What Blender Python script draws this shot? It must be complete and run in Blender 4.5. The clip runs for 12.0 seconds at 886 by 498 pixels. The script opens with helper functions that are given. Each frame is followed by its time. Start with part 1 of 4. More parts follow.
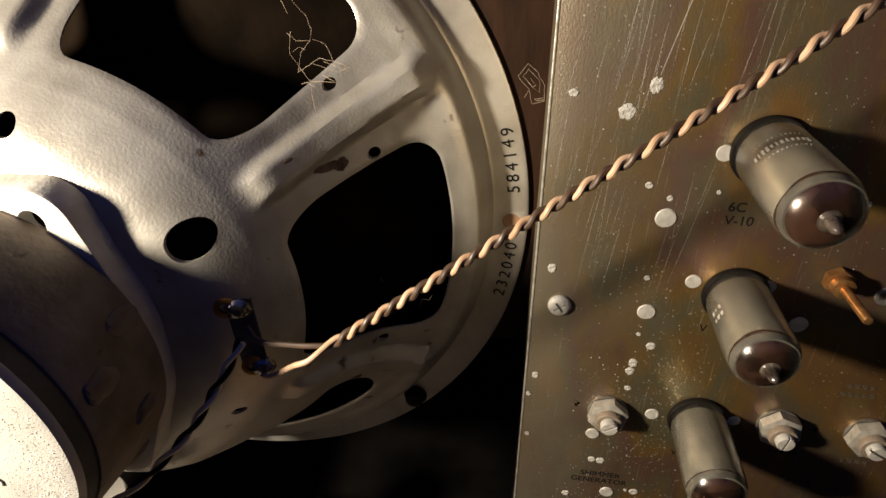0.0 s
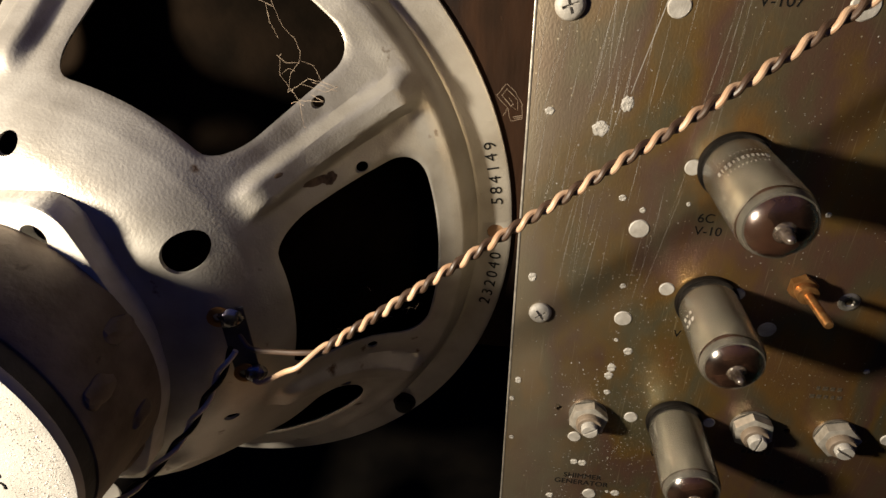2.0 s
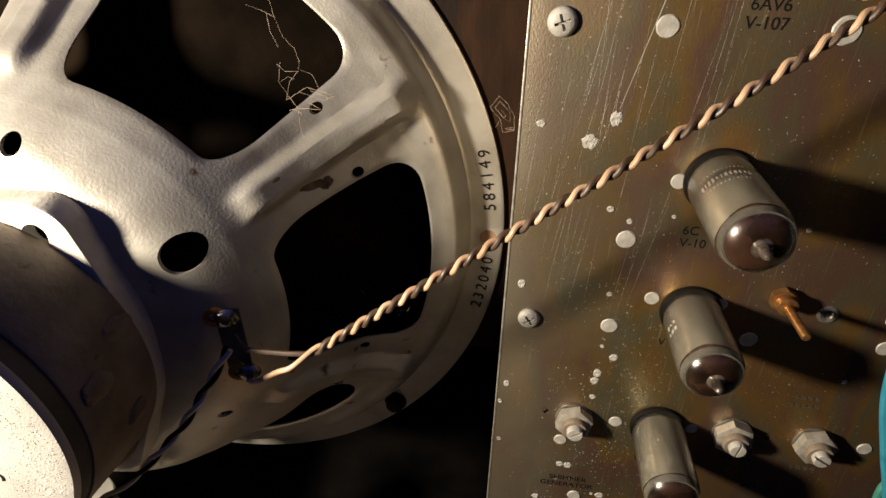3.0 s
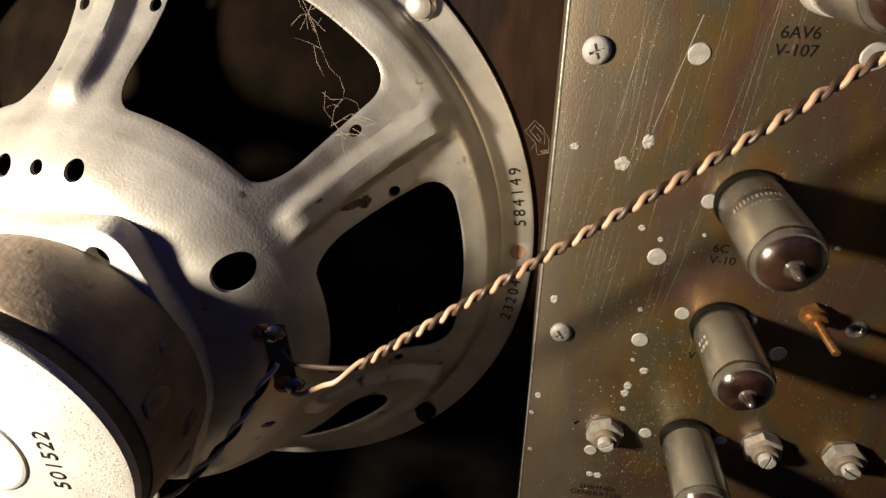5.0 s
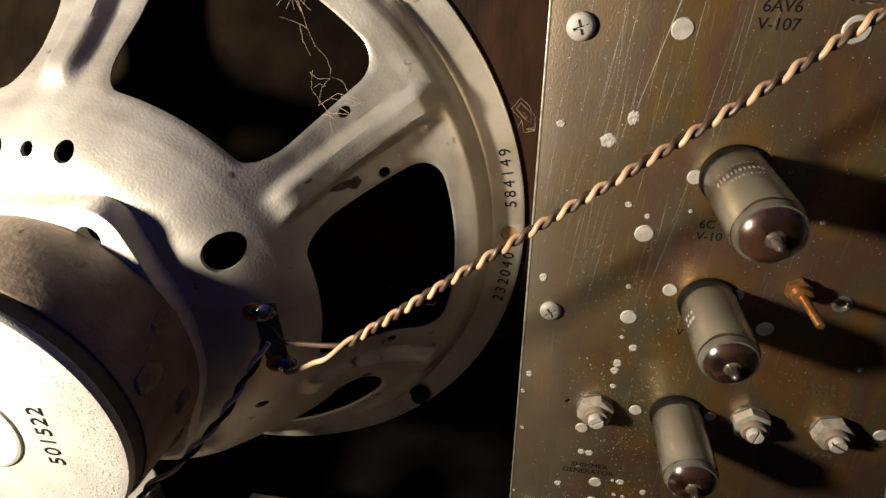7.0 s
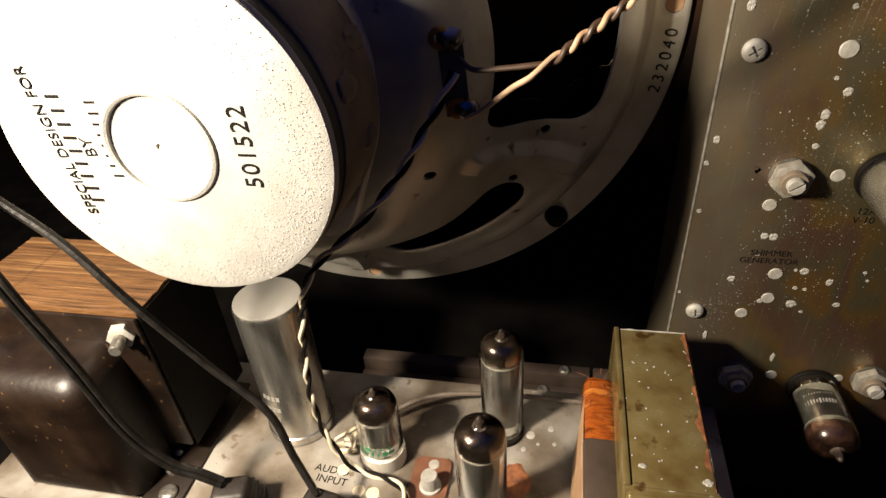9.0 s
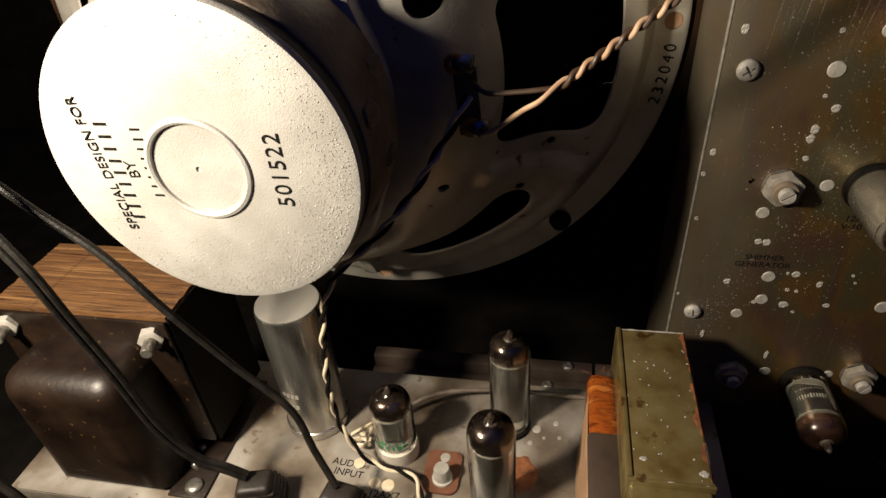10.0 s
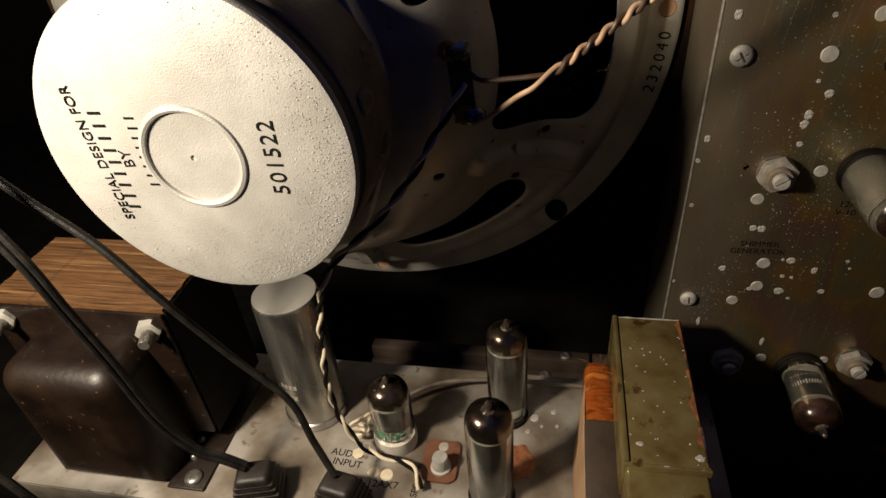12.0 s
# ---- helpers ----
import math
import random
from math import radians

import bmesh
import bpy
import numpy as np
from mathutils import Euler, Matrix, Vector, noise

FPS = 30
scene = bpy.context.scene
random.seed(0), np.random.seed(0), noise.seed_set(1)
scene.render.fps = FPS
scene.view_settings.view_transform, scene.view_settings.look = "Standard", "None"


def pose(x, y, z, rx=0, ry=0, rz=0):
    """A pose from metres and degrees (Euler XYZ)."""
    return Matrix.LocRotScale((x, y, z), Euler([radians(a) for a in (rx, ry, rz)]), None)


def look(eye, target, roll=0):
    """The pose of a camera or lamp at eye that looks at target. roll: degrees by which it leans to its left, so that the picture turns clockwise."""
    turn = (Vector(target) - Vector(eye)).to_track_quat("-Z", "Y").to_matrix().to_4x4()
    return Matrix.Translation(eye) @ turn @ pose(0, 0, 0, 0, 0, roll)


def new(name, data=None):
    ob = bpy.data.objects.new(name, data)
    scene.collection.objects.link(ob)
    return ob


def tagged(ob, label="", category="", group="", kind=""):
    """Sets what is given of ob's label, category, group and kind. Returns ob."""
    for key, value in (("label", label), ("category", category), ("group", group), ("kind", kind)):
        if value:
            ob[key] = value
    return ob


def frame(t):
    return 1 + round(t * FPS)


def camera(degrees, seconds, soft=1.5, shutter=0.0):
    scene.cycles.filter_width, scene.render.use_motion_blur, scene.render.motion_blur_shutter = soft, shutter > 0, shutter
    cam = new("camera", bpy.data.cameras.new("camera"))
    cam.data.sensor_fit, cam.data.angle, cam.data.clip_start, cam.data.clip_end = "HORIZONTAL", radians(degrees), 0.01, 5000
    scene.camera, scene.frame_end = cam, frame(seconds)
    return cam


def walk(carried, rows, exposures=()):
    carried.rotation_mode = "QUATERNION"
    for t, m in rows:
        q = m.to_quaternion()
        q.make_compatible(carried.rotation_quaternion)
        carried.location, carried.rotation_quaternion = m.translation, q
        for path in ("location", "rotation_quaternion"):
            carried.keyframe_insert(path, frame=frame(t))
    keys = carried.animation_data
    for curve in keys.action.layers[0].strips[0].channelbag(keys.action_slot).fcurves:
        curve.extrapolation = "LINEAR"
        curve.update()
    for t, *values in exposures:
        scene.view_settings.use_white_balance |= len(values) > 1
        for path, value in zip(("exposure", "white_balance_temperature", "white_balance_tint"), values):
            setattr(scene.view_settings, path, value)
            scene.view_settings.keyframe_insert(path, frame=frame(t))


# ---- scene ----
cam = camera(72.7, 12.0)
PATH = [
    (0, (0.025, -0.014, 0.31), (-0.232, 1.691, -0.703), -0.1),
    (0.5, (0.028, -0.015, 0.311), (-0.223, 1.699, -0.688), -0.4),
    (1, (0.032, -0.019, 0.315), (-0.208, 1.705, -0.668), -0.1),
    (1.5, (0.029, -0.02, 0.315), (-0.202, 1.705, -0.67), 0.1),
    (2, (0.029, -0.021, 0.315), (-0.207, 1.702, -0.673), 0.0),
    (2.5, (0.025, -0.023, 0.316), (-0.211, 1.699, -0.672), 0.7),
    (3, (0.031, -0.024, 0.32), (-0.193, 1.697, -0.673), 1.4),
    (3.2, (0.036, -0.029, 0.325), (-0.181, 1.699, -0.66), 1.1),
    (3.5, (0.026, -0.028, 0.327), (-0.205, 1.703, -0.647), 1.1),
    (5.5, (0.024, -0.03, 0.328), (-0.254, 1.69, -0.656), 0.3),
    (6, (0.024, -0.03, 0.328), (-0.251, 1.689, -0.658), 0.4),
    (6.5, (0.028, -0.031, 0.327), (-0.243, 1.687, -0.662), 0.2),
    (6.7, (0.03, -0.032, 0.328), (-0.241, 1.682, -0.668), 0.1),
    (8.3, (0.004, -0.039, 0.262), (-0.348, 1.599, -0.831), -3.5),
    (8.5, (-0.003, -0.047, 0.254), (-0.368, 1.566, -0.871), -4.2),
    (9, (-0.024, -0.062, 0.254), (-0.395, 1.538, -0.887), -4.5),
    (9.5, (-0.027, -0.069, 0.265), (-0.382, 1.516, -0.902), -3.9),
    (10, (-0.027, -0.071, 0.268), (-0.394, 1.513, -0.895), -4.8),
    (10.5, (-0.035, -0.073, 0.265), (-0.452, 1.502, -0.896), -6.4),
    (11, (-0.035, -0.071, 0.264), (-0.427, 1.507, -0.901), -5.7),
    (11.5, (-0.032, -0.071, 0.264), (-0.414, 1.505, -0.906), -5.6),
    (12, (-0.026, -0.073, 0.266), (-0.386, 1.505, -0.91), -5.2),
]
EXPOSURES = [(0.0, 0.0), (6.7, 0.0), (8.3, 0.1), (9.0, 0.0), (9.5, -0.40), (10.5, -0.95), (12.0, -1.12)]
walk(cam, [(t, look(eye, target, roll)) for t, eye, target, roll in PATH], EXPOSURES)

# ---- light: one warm work lamp at the open back of the cabinet, faint cool room light ----
LAMP = (-0.280, -0.084, 0.312)
LAMP_WATTS = 22.5
world = bpy.data.worlds.new("room_light")
scene.world = world
world.use_nodes = True
world.node_tree.nodes["Background"].inputs["Color"].default_value = (0.014, 0.12, 1.0, 1)
world.node_tree.nodes["Background"].inputs["Strength"].default_value = 0.14
lamp_data = bpy.data.lights.new("work_lamp", "POINT")
lamp_data.energy, lamp_data.color, lamp_data.shadow_soft_size = LAMP_WATTS, (1.0, 0.86, 0.67), 0.022
work_lamp = new("work_lamp", lamp_data)
work_lamp.location = LAMP

# ---- materials ----
def material(name, colors, scale=40.0, rough=0.5, metal=0.0, bump=0.1, bump_scale=300.0, stretch=(1, 1, 1), rough_vary=0.12,
             detail=6.0, ramp=(0.35, 0.65), spots=None, spot_scale=120.0, spot_cut=0.68, spec=0.5, vary=0.0):
    """A mottled surface: two colours mixed by coarse noise, a third of fine speckle, relief and uneven gloss."""
    m = bpy.data.materials.new(name)
    m.use_nodes = True
    n, l = m.node_tree.nodes, m.node_tree.links
    b = n["Principled BSDF"]
    co = n.new("ShaderNodeTexCoord")
    mp = n.new("ShaderNodeMapping")
    mp.inputs["Scale"].default_value = stretch
    l.new(co.outputs["Object"], mp.inputs["Vector"])
    if vary:
        info, off = n.new("ShaderNodeObjectInfo"), n.new("ShaderNodeCombineXYZ")
        k = n.new("ShaderNodeMath")
        k.operation, k.inputs[1].default_value = "MULTIPLY", vary
        l.new(info.outputs["Random"], k.inputs[0])
        l.new(k.outputs[0], off.inputs["X"])
        l.new(off.outputs["Vector"], mp.inputs["Location"])
    big = n.new("ShaderNodeTexNoise")
    big.inputs["Scale"].default_value, big.inputs["Detail"].default_value = scale, detail
    l.new(mp.outputs["Vector"], big.inputs["Vector"])
    cr = n.new("ShaderNodeValToRGB")
    e = cr.color_ramp.elements
    e[0].position, e[1].position = ramp
    e[0].color, e[1].color = (*colors[0], 1), (*colors[-1], 1)
    for i, c in enumerate(colors[1:-1]):
        x = e.new(ramp[0] + (ramp[1] - ramp[0]) * (i + 1) / (len(colors) - 1))
        x.color = (*c, 1)
    l.new(big.outputs["Fac"], cr.inputs["Fac"])
    out = cr.outputs["Color"]
    fine = n.new("ShaderNodeTexNoise")
    fine.inputs["Scale"].default_value, fine.inputs["Detail"].default_value = bump_scale, 4.0
    l.new(mp.outputs["Vector"], fine.inputs["Vector"])
    if spots:
        sp = n.new("ShaderNodeTexNoise")
        sp.inputs["Scale"].default_value, sp.inputs["Detail"].default_value = spot_scale, 5.0
        l.new(co.outputs["Object"], sp.inputs["Vector"])
        rr = n.new("ShaderNodeMapRange")
        rr.inputs["From Min"].default_value, rr.inputs["From Max"].default_value = spot_cut, spot_cut + 0.05
        l.new(sp.outputs["Fac"], rr.inputs["Value"])
        mx = n.new("ShaderNodeMix")
        mx.data_type = "RGBA"
        mx.inputs[7].default_value = (*spots, 1)
        l.new(rr.outputs["Result"], mx.inputs[0])
        l.new(out, mx.inputs[6])
        out = mx.outputs[2]
    l.new(out, b.inputs["Base Color"])
    rg = n.new("ShaderNodeMapRange")
    rg.inputs["To Min"].default_value, rg.inputs["To Max"].default_value = max(rough - rough_vary, 0.02), min(rough + rough_vary, 1)
    l.new(big.outputs["Fac"], rg.inputs["Value"])
    l.new(rg.outputs["Result"], b.inputs["Roughness"])
    b.inputs["Metallic"].default_value = metal
    b.inputs["Specular IOR Level"].default_value = spec
    if bump:
        bp = n.new("ShaderNodeBump")
        bp.inputs["Strength"].default_value, bp.inputs["Distance"].default_value = bump, 0.001
        l.new(fine.outputs["Fac"], bp.inputs["Height"])
        l.new(bp.outputs["Normal"], b.inputs["Normal"])
    return m


def glass_material(name, tint=(0.95, 0.95, 0.93), rough=0.02):
    m = bpy.data.materials.new(name)
    m.use_nodes = True
    b = m.node_tree.nodes["Principled BSDF"]
    b.inputs["Base Color"].default_value = (*tint, 1)
    b.inputs["Transmission Weight"].default_value = 1.0
    b.inputs["Roughness"].default_value = rough
    b.inputs["IOR"].default_value = 1.45
    return m


def panel_material():
    """Dull plated steel with brown, olive, teal and violet tarnish, fine upright scratches and a sheen painted in at
    the left.
    """
    m = material("tarnished_plate", [(0.171, 0.079, 0.025), (0.156, 0.103, 0.036), (0.115, 0.101, 0.058), (0.171, 0.103, 0.032), (0.131, 0.074, 0.052), (0.120, 0.096, 0.056), (0.181, 0.101, 0.032), (0.150, 0.081, 0.036), (0.165, 0.111, 0.039)],
                 scale=19, rough=0.38, metal=0.72, bump=0.10, bump_scale=1500, stretch=(1, 0.5, 1), detail=8, ramp=(0.3, 0.7))
    n, l = m.node_tree.nodes, m.node_tree.links
    b = n["Principled BSDF"]
    base = b.inputs["Base Color"].links[0].from_socket
    co = n.new("ShaderNodeTexCoord")
    last = base
    for turn, sx, cut, col in ((0.07, 1300, 0.65, (0.370, 0.316, 0.200)), (-0.03, 700, 0.68, (0.340, 0.292, 0.192)), (0.02, 1900, 0.60, (0.163, 0.111, 0.044))):
        mp = n.new("ShaderNodeMapping")
        mp.inputs["Rotation"].default_value = (0, 0, turn)
        mp.inputs["Scale"].default_value = (1.0, 0.03, 1.0)
        l.new(co.outputs["Object"], mp.inputs["Vector"])
        ns = n.new("ShaderNodeTexNoise")
        ns.inputs["Scale"].default_value, ns.inputs["Detail"].default_value = sx, 2.0
        l.new(mp.outputs["Vector"], ns.inputs["Vector"])
        rr = n.new("ShaderNodeMapRange")
        rr.inputs["From Min"].default_value, rr.inputs["From Max"].default_value = cut, cut + 0.07
        rr.inputs["To Max"].default_value = 0.26
        l.new(ns.outputs["Fac"], rr.inputs["Value"])
        mx = n.new("ShaderNodeMix")
        mx.data_type = "RGBA"
        mx.inputs[7].default_value = (*col, 1)
        l.new(rr.outputs["Result"], mx.inputs[0])
        l.new(last, mx.inputs[6])
        last = mx.outputs[2]
    # sheen of the left side painted as paler grey, fading out rightwards
    sep, edge = n.new("ShaderNodeSeparateXYZ"), n.new("ShaderNodeMapRange")
    l.new(co.outputs["Object"], sep.inputs["Vector"])
    cloud, shift = n.new("ShaderNodeTexNoise"), n.new("ShaderNodeMath")
    cloud.inputs["Scale"].default_value, cloud.inputs["Detail"].default_value = 34, 5.0
    l.new(co.outputs["Object"], cloud.inputs["Vector"])
    shift.operation = "MULTIPLY_ADD"
    shift.inputs[1].default_value = 0.055
    l.new(cloud.outputs["Fac"], shift.inputs[0])
    l.new(sep.outputs["X"], shift.inputs[2])
    edge.inputs["From Min"].default_value, edge.inputs["From Max"].default_value = 0.024, 0.075
    edge.inputs["To Min"].default_value, edge.inputs["To Max"].default_value = 0.75, 0.0
    l.new(shift.outputs[0], edge.inputs["Value"])
    sheen = n.new("ShaderNodeMix")
    sheen.data_type = "RGBA"
    sheen.inputs[7].default_value = (0.235, 0.205, 0.150, 1)
    l.new(edge.outputs["Result"], sheen.inputs[0])
    l.new(last, sheen.inputs[6])
    last = sheen.outputs[2]
    vo = n.new("ShaderNodeTexNoise")
    vo.inputs["Scale"].default_value, vo.inputs["Detail"].default_value = 900, 1.0
    l.new(co.outputs["Object"], vo.inputs["Vector"])
    patch = n.new("ShaderNodeTexNoise")
    patch.inputs["Scale"].default_value = 28
    l.new(co.outputs["Object"], patch.inputs["Vector"])
    pr = n.new("ShaderNodeMapRange")
    pr.inputs["From Min"].default_value, pr.inputs["From Max"].default_value = 0.5, 0.62
    pr.inputs["To Max"].default_value = 0.06
    l.new(patch.outputs["Fac"], pr.inputs["Value"])
    ad = n.new("ShaderNodeMath")
    l.new(vo.outputs["Fac"], ad.inputs[0])
    l.new(pr.outputs["Result"], ad.inputs[1])
    rr = n.new("ShaderNodeMapRange")
    rr.inputs["From Min"].default_value, rr.inputs["From Max"].default_value = 0.76, 0.80
    l.new(ad.outputs[0], rr.inputs["Value"])
    mx = n.new("ShaderNodeMix")
    mx.data_type = "RGBA"
    mx.inputs[7].default_value = (0.44, 0.38, 0.27, 1)
    l.new(rr.outputs["Result"], mx.inputs[0])
    l.new(last, mx.inputs[6])
    l.new(mx.outputs[2], b.inputs["Base Color"])
    return m


M_PANEL = panel_material()
M_SPOT = material("chalky_white_oxide", [(0.225, 0.2137, 0.1875), (0.39, 0.375, 0.345)], scale=700, rough=0.85, bump=0.6, bump_scale=1500)
M_RIVET = material("pale_rivet_metal", [(0.285, 0.27, 0.24), (0.375, 0.36, 0.33)], scale=250, rough=0.6, metal=0.2, bump=0.15, bump_scale=900)
M_BASKET = material("zinc_painted_steel", [(0.335, 0.314, 0.272), (0.385, 0.364, 0.322), (0.435, 0.417, 0.374)], scale=60, rough=0.42, metal=0.55, spec=0.4, bump=0.14,
                    bump_scale=1000, ramp=(0.32, 0.62), detail=10, spots=(0.092, 0.0506, 0.023), spot_scale=75, spot_cut=0.675)
M_CAP = material("pitted_silver_paint", [(0.3575, 0.3459, 0.3219), (0.4256, 0.4134, 0.3887)], scale=70, rough=0.42, metal=0.15, bump=0.20, bump_scale=1900,
                 spots=(0.3235, 0.2784, 0.2174), spot_scale=520, spot_cut=0.735)
# steel with the shade of cap side and terminal plate in its dark colour
M_SHADE_STEEL = material("shade_dark_steel", [(0.036, 0.036, 0.0376), (0.068, 0.0664, 0.0656)], scale=90, rough=0.55, metal=0.3, bump=0.25, bump_scale=700, spots=(0.04, 0.032, 0.024), spot_scale=200, spot_cut=0.66)
M_BODY = material("grimy_brown_steel", [(0.108, 0.0792, 0.054), (0.225, 0.18, 0.135)], scale=60, rough=0.62, metal=0.1, bump=0.26, bump_scale=420,
                  spots=(0.054, 0.0315, 0.018), spot_scale=150, spot_cut=0.66)
M_BACKPLATE = material("bright_zinc_plate", [(0.42, 0.4, 0.35), (0.6, 0.58, 0.54)], scale=80, rough=0.5, metal=0.2, bump=0.2, bump_scale=600)
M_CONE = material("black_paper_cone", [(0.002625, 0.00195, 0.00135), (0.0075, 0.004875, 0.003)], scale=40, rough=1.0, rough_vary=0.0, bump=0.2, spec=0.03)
M_BOARD = material("dark_brown_board", [(0.006429, 0.002455, 0.000891), (0.02009, 0.007981, 0.002673), (0.01045, 0.004297, 0.001337)], scale=60, rough=0.8, spec=0.15, bump=0.4, bump_scale=260,
                   stretch=(1, 1, 0.25), spots=(0.03214, 0.01535, 0.006683), spot_scale=300, spot_cut=0.70)
# near-black: the darkness of the hollow is put into the colour
M_FLOOR = material("shade_black_wood", [(0.00225, 0.0018, 0.0015), (0.00675, 0.00525, 0.00375)], scale=30, rough=0.9, bump=0.1, spec=0.1)
M_ROOM = material("dim_room_paint", [(0.0225, 0.021, 0.0195), (0.03375, 0.0315, 0.03)], scale=4, rough=0.9, bump=0.1)
M_CHASSIS = material("worn_grey_chassis", [(0.0483, 0.03192, 0.0196), (0.169, 0.1396, 0.1082), (0.33, 0.3072, 0.2744)], scale=22, rough=0.5, metal=0.25, bump=0.15, bump_scale=500,
                     ramp=(0.3, 0.6), detail=12, spots=(0.161, 0.1237, 0.09016), spot_scale=150, spot_cut=0.63)
# upright light and dark colour streaks paint the can's reflections
M_ALU = material("reflection_streaked_aluminium", [(0.3, 0.285, 0.255), (0.555, 0.54, 0.5025), (0.4125, 0.3975, 0.36), (0.675, 0.66, 0.6225)], scale=75, rough=0.26, rough_vary=0.12, metal=0.93, bump=0.08, bump_scale=260, stretch=(1, 1, 0.1), ramp=(0.3, 0.7))
M_BELL = material("brown_enamel", [(0.004725, 0.002376, 0.001386), (0.0135, 0.006831, 0.003465)], scale=50, rough=0.42, bump=0.12, bump_scale=400, spec=0.4,
                  spots=(0.0675, 0.03564, 0.01485), spot_scale=300, spot_cut=0.665)
M_LAMS = material("rusty_laminations", [(0.027, 0.01103, 0.004463), (0.153, 0.07245, 0.02678), (0.0765, 0.03544, 0.01339), (0.225, 0.1166, 0.04462)], scale=46, rough=0.5, metal=0.2, bump=0.5, bump_scale=700,
                  stretch=(0.3, 5.0, 1), detail=10, ramp=(0.3, 0.68), spots=(0.0315, 0.01575, 0.00765), spot_scale=110, spot_cut=0.62, vary=7.0)
M_OLIVE = material("dirty_olive_steel", [(0.0975, 0.0576, 0.0153), (0.1725, 0.1296, 0.051), (0.21, 0.1728, 0.08288)], scale=80, rough=0.24, metal=0.45, bump=0.06, bump_scale=1400,
                   detail=10, spots=(0.075, 0.0396, 0.01275), spot_scale=90, spot_cut=0.615, ramp=(0.27, 0.72))
M_STAIN = material("brown_rust_stain", [(0.040, 0.020, 0.009), (0.17, 0.12, 0.075)], scale=330, rough=0.85, bump=0.3)
M_RUST = material("orange_rust", [(0.0765, 0.0238, 0.0085), (0.2295, 0.08075, 0.0238)], scale=190, rough=0.8, bump=0.4)
M_COIL = material("varnished_orange_paper", [(0.06842, 0.0136, 0.0034), (0.2639, 0.06375, 0.00952), (0.1662, 0.0357, 0.0068), (0.391, 0.1275, 0.0238)], scale=130, rough=0.24, bump=0.4, bump_scale=500, stretch=(0.35, 1.4, 0.35), detail=8)
M_KRAFT = material("brown_kraft_paper", [(0.225, 0.1275, 0.06375), (0.315, 0.195, 0.1125)], scale=50, rough=0.75, bump=0.25)
M_DARKPAPER = material("dark_brown_paper", [(0.02625, 0.0165, 0.01125), (0.045, 0.0285, 0.0195)], scale=60, rough=0.7, bump=0.2)
M_STEEL = material("nickel_plated_steel", [(0.21, 0.1988, 0.1725), (0.39, 0.3675, 0.33)], scale=260, rough=0.32, metal=0.8, bump=0.15, bump_scale=900)
M_COPPER = material("tarnished_copper", [(0.3206, 0.1425, 0.04725), (0.4417, 0.2475, 0.0945)], scale=300, rough=0.35, metal=0.85, bump=0.15, bump_scale=900)
M_BLACK = material("black_bakelite", [(0.00375, 0.003, 0.002625), (0.00825, 0.00675, 0.00525)], scale=150, rough=0.6, bump=0.1, spec=0.1)
M_PLUG = material("dark_brown_rubber", [(0.00675, 0.0045, 0.003375), (0.018, 0.012, 0.009)], scale=150, rough=0.55, bump=0.2)
M_CORD = material("worn_black_rubber_cord", [(0.00525, 0.0045, 0.00375), (0.0135, 0.01125, 0.009)], scale=180, rough=0.5, bump=0.25, bump_scale=600)
M_TAN = material("cream_tan_insulation", [(0.34, 0.204, 0.119), (0.459, 0.3145, 0.204)], scale=160, rough=0.5, bump=0.1)
M_UMBER = material("dark_brown_insulation", [(0.03375, 0.018, 0.00975), (0.06375, 0.036, 0.021)], scale=160, rough=0.5, bump=0.1)
M_CREAM = material("cream_insulation", [(0.527, 0.442, 0.306), (0.6375, 0.561, 0.425)], scale=160, rough=0.5, bump=0.1)
M_INK = material("black_ink", [(0.003, 0.0028, 0.0025), (0.008, 0.0075, 0.007)], scale=900, rough=0.85, bump=0.0, spec=0.1)
M_PRINT = material("white_tube_print", [(0.16, 0.15, 0.135), (0.36, 0.345, 0.31)], scale=900, rough=0.7, bump=0.0)
M_GLASS = glass_material("tube_glass")
M_FROST = glass_material("dusty_frosted_glass", (0.90, 0.89, 0.84), 0.22)
M_FADED = material("faded_print", [(0.02625, 0.02025, 0.0135), (0.0675, 0.0525, 0.03375)], scale=900, rough=0.85, bump=0.0, spec=0.1)
M_NUT = material("bright_nickel", [(0.315, 0.2925, 0.2475), (0.495, 0.465, 0.405)], scale=260, rough=0.34, metal=0.55, bump=0.12, bump_scale=900)
M_GETTER = material("silvery_getter_film", [(0.021, 0.012, 0.0075), (0.165, 0.1237, 0.0975)], scale=120, rough=0.16, rough_vary=0.05, metal=0.95, bump=0.0)
M_PLATE = material("grey_anode_metal", [(0.0135, 0.01275, 0.01088), (0.03, 0.0285, 0.02475)], scale=120, rough=0.5, metal=0.4, bump=0.1)
M_GETTER_DARK = material("brown_black_getter_film", [(0.006, 0.003, 0.002), (0.034, 0.016, 0.010)], scale=110, rough=0.22, metal=0.25, bump=0.0, spec=0.35)
M_DUST = material("grey_dusty_glass", [(0.030, 0.0275, 0.022), (0.062, 0.057, 0.047)], scale=130, rough=0.6, metal=0.0, bump=0.05, spec=0.25,
                  spots=(0.375, 0.3525, 0.3), spot_scale=500, spot_cut=0.70)
M_MICA = material("milky_mica", [(0.0675, 0.06375, 0.054), (0.1125, 0.105, 0.09)], scale=120, rough=0.4, bump=0.0)
M_LID = material("satin_aluminium", [(0.33, 0.315, 0.285), (0.375, 0.36, 0.33)], scale=30, rough=0.45, metal=0.45, bump=0.03, bump_scale=900)
